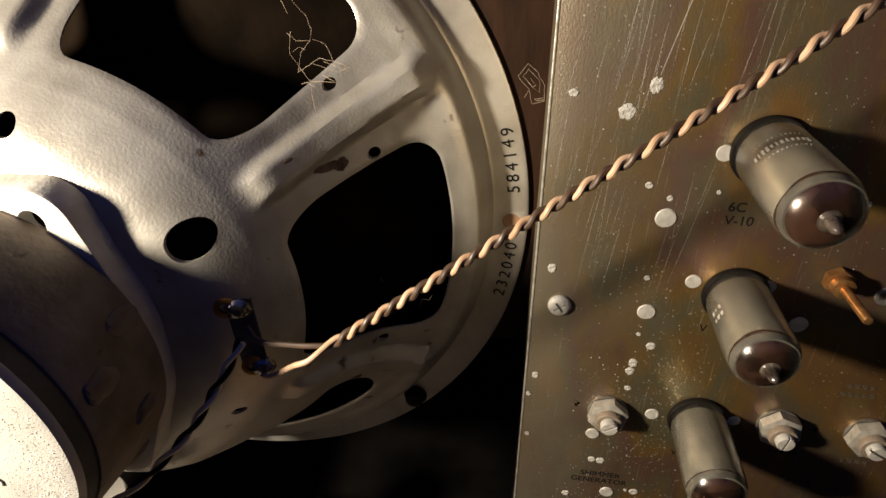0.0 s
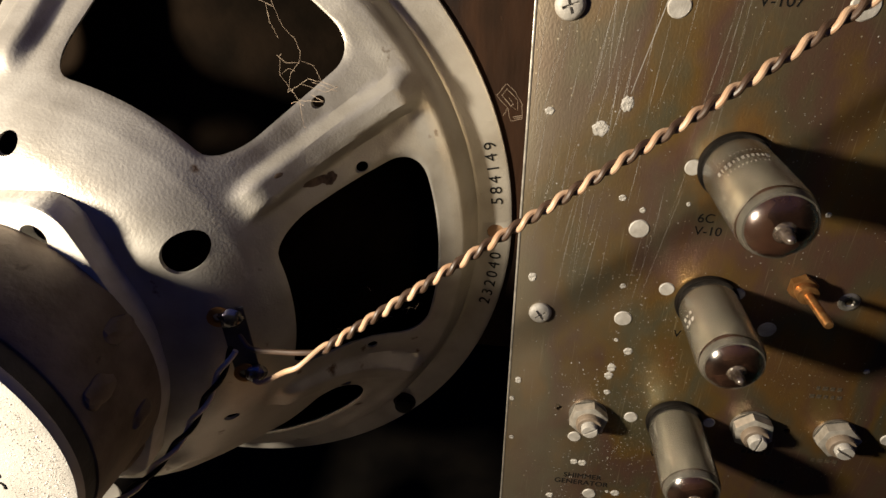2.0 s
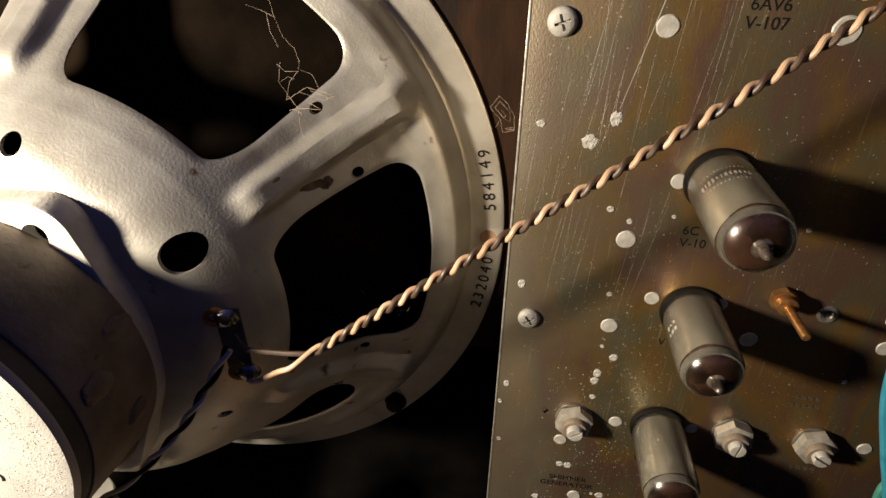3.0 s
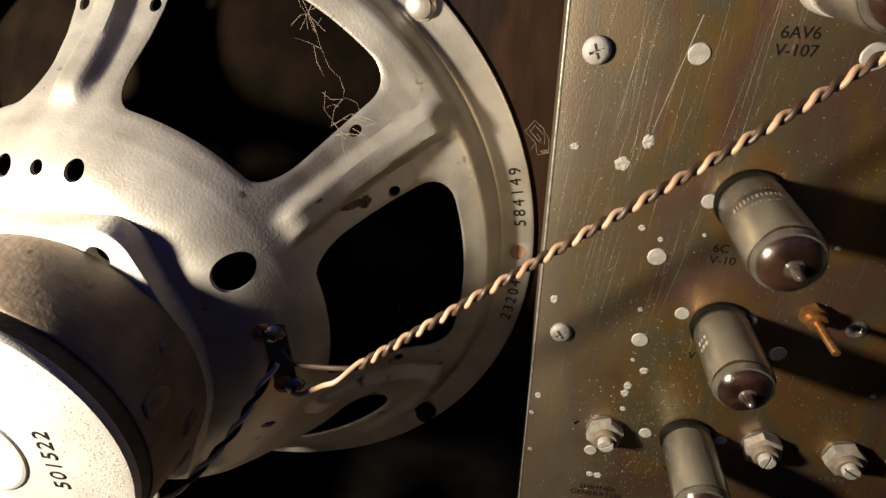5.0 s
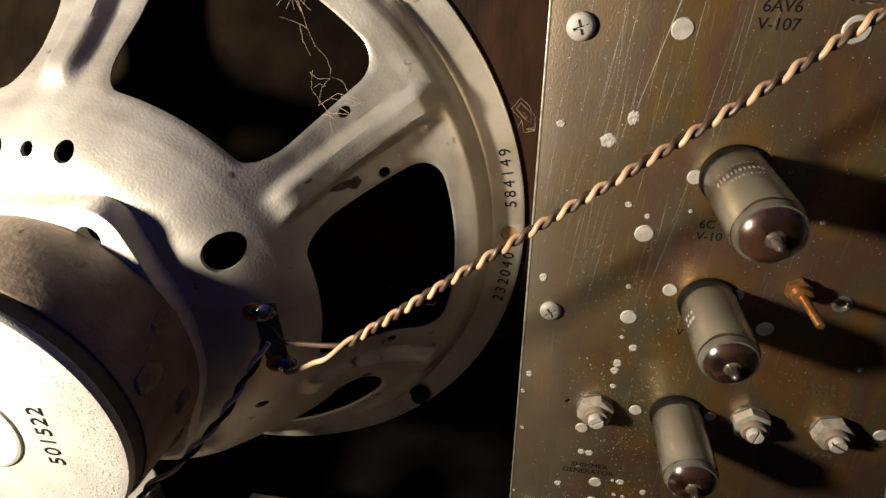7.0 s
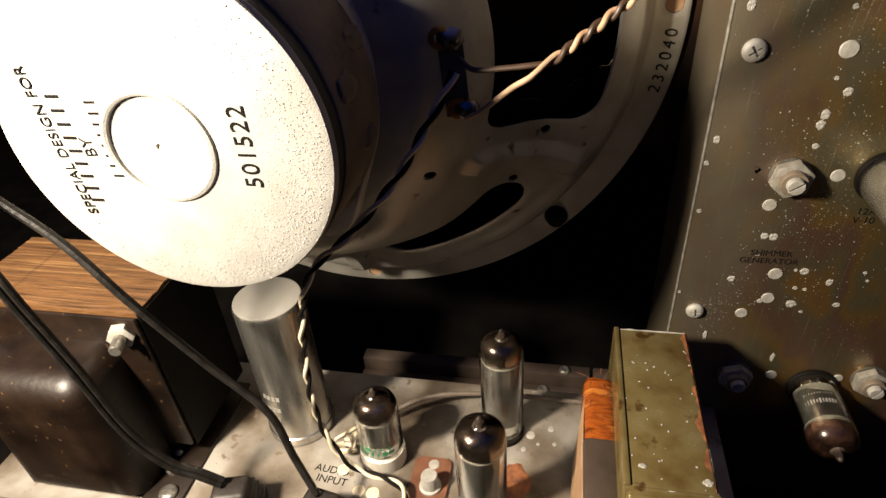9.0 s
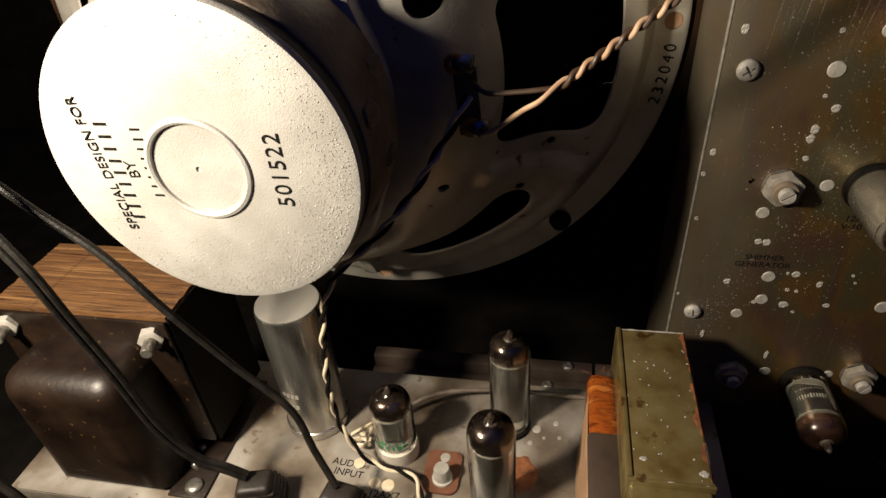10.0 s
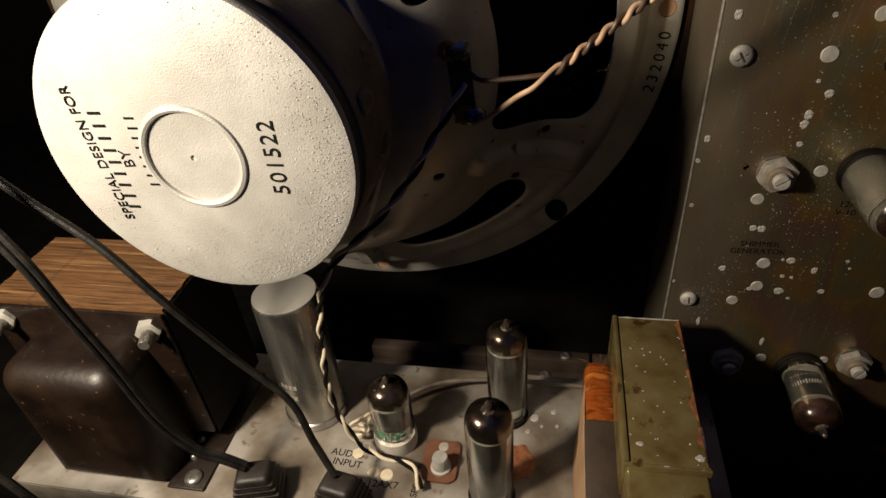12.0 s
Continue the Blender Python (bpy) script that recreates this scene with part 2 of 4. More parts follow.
M_TIP = material("milky_glass_tip", [(0.015, 0.0105, 0.0075), (0.0675, 0.054, 0.0435)], scale=300, rough=0.08, bump=0.2, bump_scale=600, spec=0.9)
M_GREEN = material("green_tube_print", [(0.02, 0.16, 0.07), (0.04, 0.26, 0.12)], scale=300, rough=0.6, bump=0.0)
M_CERAMIC = material("ivory_ceramic", [(0.375, 0.345, 0.3), (0.465, 0.435, 0.375)], scale=120, rough=0.4, bump=0.1)
M_PHENOLIC = material("brown_phenolic", [(0.0975, 0.036, 0.01875), (0.15, 0.06375, 0.03375)], scale=120, rough=0.5, bump=0.15)
M_SOLDER = material("dull_solder", [(0.08, 0.075, 0.075), (0.26, 0.25, 0.25)], scale=300, rough=0.22, metal=0.9, bump=0.1)
M_WEB = material("dusty_web", [(0.16, 0.115, 0.08), (0.32, 0.25, 0.18)], scale=260, rough=0.8, bump=0.0)
M_BLUE = material("blue_insulation", [(0.015, 0.1275, 0.195), (0.0225, 0.18, 0.255)], scale=160, rough=0.5, bump=0.1)
M_YELLOW = material("yellow_insulation", [(0.465, 0.27, 0.0225), (0.5625, 0.345, 0.045)], scale=160, rough=0.5, bump=0.1)
M_GREYWIRE = material("grey_brown_insulation", [(0.0825, 0.06375, 0.04875), (0.1275, 0.1013, 0.0825)], scale=160, rough=0.55, bump=0.1)
M_GREENWIRE = material("green_insulation", [(0.0225, 0.12, 0.09), (0.0375, 0.165, 0.1275)], scale=160, rough=0.5, bump=0.1)


# ---- mesh helpers ----
def thing(name, x, y, z, label, category, group="", kind="", turn=(0, 0, 0)):
    ob = new(name)
    ob.empty_display_size = 0.01
    ob.matrix_basis = pose(x, y, z, *turn)
    return tagged(ob, label, category, group, kind)


def finish(name, bm, mat, smooth=True):
    me = bpy.data.meshes.new(name)
    bmesh.ops.recalc_face_normals(bm, faces=bm.faces)
    for f in bm.faces:
        f.smooth = smooth
    bm.to_mesh(me)
    bm.free()
    if smooth:
        me.set_sharp_from_angle(angle=radians(35))
    me.materials.append(mat)
    return me


def part(name, bm, mat, parent=None, label="", smooth=True):
    ob = new(name, finish(name, bm, mat, smooth))
    ob.parent = parent
    if label:
        ob["label"] = label
    return ob


def solid(name, bm, mat, label, category, group="", kind="", smooth=True):
    return tagged(part(name, bm, mat, None, "", smooth), label, category, group, kind)


def add_box(bm, x0, x1, y0, y1, z0, z1, bevel=0.0, seg=2):
    r = bmesh.ops.create_cube(bm, size=1.0)
    vs = r["verts"]
    for v in vs:
        v.co = Vector((x0 + (v.co.x + 0.5) * (x1 - x0), y0 + (v.co.y + 0.5) * (y1 - y0), z0 + (v.co.z + 0.5) * (z1 - z0)))
    if bevel:
        es = list({e for v in vs for e in v.link_edges})
        bmesh.ops.bevel(bm, geom=es, offset=bevel, segments=seg, profile=0.5, affect="EDGES")
    return bm


def box(*a, **k):
    return add_box(bmesh.new(), *a, **k)


def add_lathe(bm, profile, seg=40, x=0.0, y=0.0, axis="z"):
    """Revolve (radius, height) pairs about the local z axis."""
    rings = []
    for r, h in profile:
        if r < 1e-6:
            rings.append([bm.verts.new((x, y, h))])
        else:
            rings.append([bm.verts.new((x + r * math.cos(2 * math.pi * i / seg), y + r * math.sin(2 * math.pi * i / seg), h)) for i in range(seg)])
    for a, b in zip(rings, rings[1:]):
        for i in range(seg):
            j = (i + 1) % seg
            if len(a) == 1 and len(b) == 1:
                continue
            if len(a) == 1:
                bm.faces.new((a[0], b[i], b[j]))
            elif len(b) == 1:
                bm.faces.new((a[i], a[j], b[0]))
            else:
                bm.faces.new((a[i], a[j], b[j], b[i]))
    return bm


def lathe(profile, seg=40, x=0.0, y=0.0):
    return add_lathe(bmesh.new(), profile, seg, x, y)


def spline(points, n):
    """A smooth line through the points."""
    p = [Vector(q) for q in points]
    p = [p[0] * 2 - p[1]] + p + [p[-1] * 2 - p[-2]]
    out = []
    for i in range(1, len(p) - 2):
        a, b, c, d = p[i - 1], p[i], p[i + 1], p[i + 2]
        for k in range(n):
            t = k / n
            out.append(0.5 * ((2 * b) + (c - a) * t + (2 * a - 5 * b + 4 * c - d) * t * t + (3 * b - a - 3 * c + d) * t ** 3))
    return out + [p[-2].copy()]


def add_tube(bm, pts, radius, seg=8, flat=1.0):
    """Sweep a round section along a line of points."""
    t0 = (pts[1] - pts[0]).normalized()
    up = Vector((0, 0, 1)) if abs(t0.z) < 0.9 else Vector((1, 0, 0))
    u = t0.cross(up).normalized()
    rings = []
    for i, p in enumerate(pts):
        t = (pts[min(i + 1, len(pts) - 1)] - pts[max(i - 1, 0)]).normalized()
        u = (u - t * u.dot(t)).normalized()
        w = t.cross(u)
        r = radius(i / (len(pts) - 1)) if callable(radius) else radius
        rings.append([bm.verts.new(p + u * (r * math.cos(2 * math.pi * k / seg)) + w * (r * flat * math.sin(2 * math.pi * k / seg))) for k in range(seg)])
    for a, b in zip(rings, rings[1:]):
        for k in range(seg):
            j = (k + 1) % seg
            bm.faces.new((a[k], a[j], b[j], b[k]))
    bm.faces.new(rings[0][::-1])
    bm.faces.new(rings[-1])
    return bm


def tube(pts, radius, seg=8, flat=1.0):
    return add_tube(bmesh.new(), pts, radius, seg, flat)


def twisted(line, offset, pitch, phase, step=0.0009):
    """A strand that winds about a line."""
    out, run = [], 0.0
    u = None
    for i, p in enumerate(line):
        t = (line[min(i + 1, len(line) - 1)] - line[max(i - 1, 0)]).normalized()
        if u is None:
            u = t.cross(Vector((0, 0.3, 1))).normalized()
        u = (u - t * u.dot(t)).normalized()
        w = t.cross(u)
        if i:
            run += (p - line[i - 1]).length
        a = 2 * math.pi * run / pitch + phase
        out.append(p + u * (offset * math.cos(a)) + w * (offset * math.sin(a)))
    return out


def resample(line, step):
    out, run = [line[0]], 0.0
    for a, b in zip(line, line[1:]):
        d = (b - a).length
        while run + d >= step:
            k = (step - run) / d
            a = a + (b - a) * k
            out.append(a)
            d = (b - a).length
            run = 0.0
        run += d
    return out


def hexagon(bm, r, z0, z1, chamfer=0.0004, turn=0.0):
    prof = [(r - chamfer * 2, z0), (r, z0 + chamfer), (r, z1 - chamfer), (r - chamfer * 2, z1)]
    rings = []
    for q, h in prof:
        rings.append([bm.verts.new((q * math.cos(turn + math.pi * i / 3), q * math.sin(turn + math.pi * i / 3), h)) for i in range(6)])
    for a, b in zip(rings, rings[1:]):
        for i in range(6):
            j = (i + 1) % 6
            bm.faces.new((a[i], a[j], b[j], b[i]))
    bm.faces.new(rings[0][::-1])
    bm.faces.new(rings[-1])
    return bm


def lettering(body, size, parent, m, mat=M_INK, name="lettering", depth=0.00006, spacing=1.0):
    """Printed words in the built-in font, as a thin mesh."""
    cu = bpy.data.curves.new(name, "FONT")
    cu.body, cu.size, cu.extrude = body, size, depth
    cu.align_x, cu.align_y, cu.space_character = "CENTER", "CENTER", spacing
    tmp = bpy.data.objects.new(name, cu)
    scene.collection.objects.link(tmp)
    bpy.context.view_layer.update()
    me = bpy.data.meshes.new_from_object(tmp.evaluated_get(bpy.context.evaluated_depsgraph_get()))
    bpy.data.objects.remove(tmp)
    me.materials.clear()
    me.materials.append(mat)
    ob = new(name, me)
    ob.parent = parent
    ob.matrix_basis = m
    return ob


def cut(ob, cutter_bm):
    """Drill the cutter's shapes out of a mesh object."""
    cut_ob = new("drill", finish("drill", cutter_bm, M_BLACK, False))
    md = ob.modifiers.new("drill", "BOOLEAN")
    md.operation, md.object, md.solver = "DIFFERENCE", cut_ob, "EXACT"
    bpy.context.view_layer.update()
    me = bpy.data.meshes.new_from_object(ob.evaluated_get(bpy.context.evaluated_depsgraph_get()))
    ob.modifiers.clear()
    mat = ob.data.materials[0]
    ob.data = me
    me.materials.clear()
    me.materials.append(mat)
    for p in me.polygons:
        p.use_smooth = True
    me.set_sharp_from_angle(angle=radians(35))
    bpy.data.objects.remove(cut_ob)


def crust_mesh(rx, ry, seed):
    """A ragged patch of chalky oxide."""
    rnd = random.Random(seed)
    bm = bmesh.new()
    n = 26
    ph = rnd.uniform(0, 50)
    rings = []
    for f, h in ((1.0, 0.0), (0.86, 0.00022), (0.5, 0.0003)):
        ring = []
        for i in range(n):
            a = 2 * math.pi * i / n
            w = 1 + 0.26 * noise.noise(Vector((math.cos(a) * 2.2 + ph, math.sin(a) * 2.2, f)))
            ring.append(bm.verts.new((rx * f * w * math.cos(a), ry * f * w * math.sin(a), h * rnd.uniform(0.6, 1.3))))
        rings.append(ring)
    c = bm.verts.new((0, 0, 0.00018))
    for a, b2 in zip(rings, rings[1:]):
        for i in range(n):
            j = (i + 1) % n
            bm.faces.new((a[i], a[j], b2[j], b2[i]))
    for i in range(n):
        bm.faces.new((rings[-1][i], rings[-1][(i + 1) % n], c))
    return bm


# ---- the cabinet ----
BAFFLE_Y = 0.2236
solid("wall_back", box(-0.298, 0.9, BAFFLE_Y, BAFFLE_Y + 0.02, 0.120, 0.9), M_BOARD, "dark brown dusty baffle board behind the loudspeaker", "wall", kind="structure")
# added far wall and floor, painted near-black as the dark hollow
solid("wall_north", box(-1.2, 0.9, 0.75, 0.77, -0.14, 0.9), M_FLOOR, "far wall under the baffle board, near-black for the dark hollow", "wall", kind="structure")
solid("floor", box(-1.2, 0.9, -1.6, 0.75, -0.14, -0.12), M_FLOOR, "wooden cabinet floor, near-black for the dark hollow", "floor", kind="structure")
solid("wall_west", box(-1.22, -1.2, -1.6, 0.75, -0.14, 0.92), M_ROOM, "dark cabinet side wall", "wall", kind="structure")
solid("wall_east", box(0.9, 0.92, -1.6, 0.75, -0.14, 0.92), M_ROOM, "dark cabinet side wall", "wall", kind="structure")
solid("wall_south", box(-1.22, 0.92, -1.62, -1.6, -0.14, 0.92), M_ROOM, "dim wall of the room behind", "wall", kind="structure")

# wooden rail at the foot of the baffle
rail = thing("wooden_rail", -0.03, 0.215, -0.12, "dark dusty wooden rail at the foot of the board", "rail")
part("upper_rail", box(-0.12, 0.031, -0.001, 0.0084, 0.06, 0.083, bevel=0.001), M_DARKPAPER, rail)
part("end_rail", box(0.033, 0.16, -0.001, 0.0084, 0.06, 0.083, bevel=0.001), M_DARKPAPER, rail)
part("lower_rail", box(-0.12, 0.16, -0.016, -0.002, 0.05, 0.074, bevel=0.001), M_DARKPAPER, rail)
for i, (x, y, z) in enumerate(((0.015, 0.003, 0.083), (0.002, -0.007, 0.074))):
    b = lathe([(0.0026, -0.001), (0.0036, 0.0), (0.0034, 0.0012), (0.0022, 0.0020), (0.0009, 0.0016), (0, 0.0014)], 20)
    s = part("screw", b, M_STEEL, rail, "dull rail screw")
    s.location = (x, y, z)

# ---- loudspeaker ----
CX, CZ = -0.1335, 0.187
speaker = thing("loudspeaker", CX, 0.2232, CZ, "grey zinc-painted round loudspeaker mounted on the baffle board, seen from behind", "loudspeaker", turn=(90, 0, 0))
# local z points out of the board, local y up
BASE = 0.2232
RS = [0.0, 0.038, 0.050, 0.060, 0.066, 0.072, 0.079, 0.0868, 0.094, 0.102, 0.110, 0.118, 0.125, 0.132, 0.137, 0.1405, 0.1430, 0.1445, 0.1455, 0.147]
YS = [0.122, 0.122, 0.122, 0.1235, 0.126, 0.131, 0.140, 0.1525, 0.165, 0.177, 0.1865, 0.1935, 0.1985, 0.2025, 0.2045, 0.2065, 0.2105, 0.2155, 0.2195, 0.2205]


def basket_height(r):
    return BASE - float(np.interp(r, RS, YS))


def step(a, b, x):
    t = min(max((x - a) / (b - a), 0.0), 1.0)
    return t * t * (3 - 2 * t)


def hump(r, ang):
    """The pressed bulge of the lower side, where the hub runs on outwards before it drops."""
    off = abs((math.degrees(ang) + 74 + 180) % 360 - 180)
    return 0.0088 * (1 - step(14, 34, off)) * step(0.062, 0.078, r) * (1 - step(0.094, 0.122, r))


def basket_mesh():
    bm = bmesh.new()
    mid, half, side = 0.1075, radians(30), 12
    rin, rout = 0.0765, 0.1430
    wa, w0, w1, cr = radians(20.6), 0.0845, 0.1300, 0.0105

    def rounded(u, v, lo, hi):
        # a point of the sharp window rectangle, drawn in onto its rounded corner
        hu, hv, vm = wa * mid, (hi - lo) / 2, (lo + hi) / 2
        a, b = u * mid, v - vm
        ia, ib = max(abs(a) - (hu - cr), 0), max(abs(b) - (hv - cr), 0)
        if ia > 0 and ib > 0:
            ang = math.atan2(ib, ia)
            ia, ib = cr * math.cos(ang), cr * math.sin(ang)
            a = math.copysign(hu - cr + ia, a)
            b = math.copysign(hv - cr + ib, b)
        return a / mid, b + vm

    corners_o = [(-half, rin), (half, rin), (half, rout), (-half, rout)]
    drop = (0, 0, 0, 0, 0, 0.0045)
    lift = (0, 0, 0, 0, 0, 0.0200)
    counts = [28, 34, 28, 34]
    rings = 14
    for k in range(6):
        mid_ang = radians(60 * k)
        # the lower opening is a narrower slot
        corners_w = [(-wa, w0 + lift[k]), (wa, w0 + lift[k]), (wa, w1 - drop[k]), (-wa, w1 - drop[k])]
        grid = []
        for s in range(4):
            for i in range(counts[s]):
                t = i / counts[s]
                o0, o1, q0, q1 = corners_o[s], corners_o[(s + 1) % 4], corners_w[s], corners_w[(s + 1) % 4]
                # even steps on the spokes, so that neighbouring sectors meet
                o = (o0[0] + (o1[0] - o0[0]) * t, o0[1] + (o1[1] - o0[1]) * t)
                w = rounded(q0[0] + (q1[0] - q0[0]) * t, q0[1] + (q1[1] - q0[1]) * t, w0 + lift[k], w1 - drop[k])
                col = []
                for j in range(rings + 1):
                    f = j / rings
                    th, r = w[0] + (o[0] - w[0]) * f, w[1] + (o[1] - w[1]) * f
                    h = basket_height(r)
                    off = (half - abs(th)) * r
                    rib = (1 - step(0.0032, 0.0085, off)) * step(0.0815, 0.0920, r) * (1 - step(0.134, 0.141, r))
                    h += 0.0082 * rib
                    h += 0.0010 * (1 - step(0.0, 0.10, f)) * -1
                    a = mid_ang + th
                    h += hump(r, a)
                    col.append(bm.verts.new((r * math.cos(a), r * math.sin(a), h)))
                grid.append(col)
        n = len(grid)
        for i in range(n):
            a, b = grid[i], grid[(i + 1) % n]
            for j in range(rings):
                bm.faces.new((a[j], b[j], b[j + 1], a[j + 1]))
    bmesh.ops.remove_doubles(bm, verts=bm.verts, dist=0.00012)
    hub = bmesh.new()
    add_lathe(hub, [(r, basket_height(r)) for r in (0.036, 0.046, 0.054, 0.060, 0.064, 0.067, 0.070, 0.073, 0.0765)], 168)
    for v in hub.verts:
        v.co.z += hump(math.hypot(v.co.x, v.co.y), math.atan2(v.co.y, v.co.x))
    me = bpy.data.meshes.new("hub")
    hub.to_mesh(me)
    hub.free()
    bm.from_mesh(me)
    bpy.data.meshes.remove(me)
    # folded shoulder and flat mounting rim
    prof = [(0.1430, basket_height(0.1430)), (0.1445, basket_height(0.1445)), (0.1455, basket_height(0.1455)), (0.1470, 0.0027), (0.1590, 0.0027), (0.1604, 0.0019), (0.1606, 0.0006)]
    add_lathe(bm, prof, 168)
    bmesh.ops.remove_doubles(bm, verts=bm.verts, dist=0.00012)
    return bm


basket = part("basket", basket_mesh(), M_BASKET, None, "stamped grey steel basket with six ribbed spokes")
sol = basket.modifiers.new("thickness", "SOLIDIFY")
sol.thickness, sol.offset = 0.0013, -1.0
drills = bmesh.new()


def drill(r, ang, rad, seg=24):
    a = radians(ang)
    h = basket_height(r)
    add_lathe(drills, [(0, h - 0.012), (rad, h - 0.012), (rad, h + 0.012), (0, h + 0.012)], seg, r * math.cos(a), r * math.sin(a))


for k in range(6):
    ang = 30 + 60 * k
    if k == 0:
        drill(0.0695, 29.5, 0.0062)
    elif k == 1:
        drill(0.0690, 79.2, 0.0032), drill(0.0683, 89.9, 0.0022), drill(0.0690, 100.5, 0.0032)
    else:
        drill(0.0725, ang - 1.8, 0.0021)
    drill(0.1106, ang + 7.0, 0.0021)
    drill(0.1110, ang - 7.8, 0.0021)
for k in range(4):
    a = radians(90 * k)
    add_lathe(drills, [(0, -0.002), (0.0040, -0.002), (0.0040, 0.01), (0, 0.01)], 24, 0.1535 * math.cos(a), 0.1535 * math.sin(a))
cut(basket, drills)
for k in range(4):
    a = radians(90 * k)
    o = part("hole_plug", lathe([(0.0, 0.0018), (0.0038, 0.0018), (0.0039, 0.0004)], 24), M_KRAFT, speaker, "orange-brown filling of a screw hole")
    o.location = (0.1535 * math.cos(a), 0.1535 * math.sin(a), 0)
basket.parent = speaker
part("mounting_ring", lathe([(0.140, -0.0006), (0.1590, -0.0006), (0.1590, -0.018), (0.140, -0.018), (0.140, -0.0006)], 72), M_BOARD, speaker, "dark wooden ring behind the rim")
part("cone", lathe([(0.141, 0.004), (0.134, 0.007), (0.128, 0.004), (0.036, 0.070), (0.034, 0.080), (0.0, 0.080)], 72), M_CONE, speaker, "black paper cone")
plate = bmesh.new()
outline = [(-0.0335, -0.0557), (0.0335, -0.0557), (0.0490, -0.014), (0.0490, 0.014), (0.0335, 0.0557), (-0.0335, 0.0557), (-0.0490, 0.014), (-0.0490, -0.014)]
rows = [[plate.verts.new((x, y, h)) for x, y in outline] for h in (0.0995, 0.1095)]
plate.faces.new(rows[1])
plate.faces.new(rows[0][::-1])
for i in range(8):
    j = (i + 1) % 8
    plate.faces.new((rows[0][i], rows[0][j], rows[1][j], rows[1][i]))
bmesh.ops.bevel(plate, geom=[e for e in plate.edges if abs(e.verts[0].co.z - e.verts[1].co.z) > 0.005], offset=0.0085, segments=8, profile=0.5, affect="EDGES")
bmesh.ops.bevel(plate, geom=[e for e in plate.edges if abs(e.verts[0].co.z - e.verts[1].co.z) < 1e-5 and e.verts[0].co.z > 0.108], offset=0.0012, segments=2, profile=0.5, affect="EDGES")
back_plate = part("back_plate", plate, M_BACKPLATE, None, "bright grey rounded steel plate")
holes = bmesh.new()
PLATE_HOLES = [(0.0518 * math.cos(radians(a)), 0.0518 * math.sin(radians(a))) for a in (61, 119, 241, 299)]
for x, y in PLATE_HOLES:
    add_lathe(holes, [(0, 0.103), (0.0042, 0.103), (0.0042, 0.12), (0, 0.12)], 20, x, y)
cut(back_plate, holes)
back_plate.parent = speaker
# black discs paint the shade down in the shallow holes
for x, y in PLATE_HOLES:
    q = part("hole_shade", lathe([(0, 0.0002), (0.0040, 0.0002), (0.0040, -0.0006), (0, -0.0006)], 20), M_BLACK, speaker, "black disc painting the shade inside a plate hole")
    q.location = (x, y, 0.1042)
part("magnet_body", lathe([(0.0, 0.109), (0.0515, 0.109), (0.0522, 0.112), (0.0518, 0.128), (0.0513, 0.1400), (0.0508, 0.1408), (0.0490, 0.1411), (0.0, 0.1411)], 80), M_BODY, speaker, "grimy brown steel magnet housing")
R = 0.0508
cap_prof = [(0.0, 0.1455), (R - 0.0012, 0.1458), (R - 0.0002, 0.1466), (R - 0.0002, 0.1478), (R - 0.0008, 0.1490), (R - 0.0030, 0.1497), (0.0172, 0.1500), (0.0168, 0.1507), (0.0158, 0.1510), (0.0150, 0.1506),
            (0.0147, 0.1498), (0.0137, 0.1496), (0.0010, 0.1499), (0.0008, 0.1494), (0.0, 0.1493)]
# unlit side of the cap: its shade is put into the colour
part("cap_side", lathe([(0.0, 0.1406), (R - 0.0008, 0.1406), (R - 0.0006, 0.1412), (R - 0.0006, 0.1466), (R - 0.0016, 0.1470), (0.0, 0.1470)], 96), M_SHADE_STEEL, speaker, "side wall of the end cap, coloured dark for its shade")
cap = part("magnet_cap", lathe(cap_prof, 96), M_CAP, speaker, "pitted silver-painted end cap with a pressed ring")
FACE = 0.15006
for body, x, y, size, sp in (("501522", 0.0261, 0.0003, 0.0074, 1.12), ("SPECIAL DESIGN FOR", -0.0323, 0.000, 0.0046, 1.06), ("BY", -0.0225, -0.0005, 0.0053, 1.0)):
    lettering(body, size, cap, pose(x, y, FACE, 0, 0, 94 if x < 0 else 90), spacing=sp)
for x, y0, y1, w in ((-0.0275, -0.020, 0.0165, 0.0042), (-0.0165, -0.011, 0.0145, 0.0033)):
    n = 9 if w > 0.004 else 8
    for i in range(n):
        yy = y0 + (y1 - y0) * (i + 0.5) / n
        hl = (y1 - y0) / n * 0.36
        part("lettering_bar", box(x - w / 2, x + w / 2, yy - hl * 0.30, yy + hl * 0.30, FACE - 0.0003, FACE + 0.00006), M_INK, cap)
rnd = random.Random(8)
b = bmesh.new()
for i in range(8000):
    a, q = radians(rnd.gauss(-35, 48)), 0.0500 * math.sqrt(rnd.random())
    if rnd.random() > (q / 0.05) ** 3.2 or q < 0.019:
        continue
    x, y, r = q * math.cos(a), q * math.sin(a), rnd.uniform(0.00008, 0.00028) * rnd.uniform(0.6, 1.2)
    ph, el = rnd.uniform(0, 6), rnd.uniform(0.25, 0.8)
    h = 0.1500 if q < R - 0.0030 else 0.1492
    if 0.018 < x < 0.030 and abs(y) < 0.019:
        continue
    ring = []
    for k in range(7):
        u, w = r * math.cos(k * 0.8976) * rnd.uniform(0.7, 1.3), r * el * math.sin(k * 0.8976) * rnd.uniform(0.7, 1.3)
        ring.append(b.verts.new((x + u * math.cos(ph) - w * math.sin(ph), y + u * math.sin(ph) + w * math.cos(ph), h - 0.0001)))
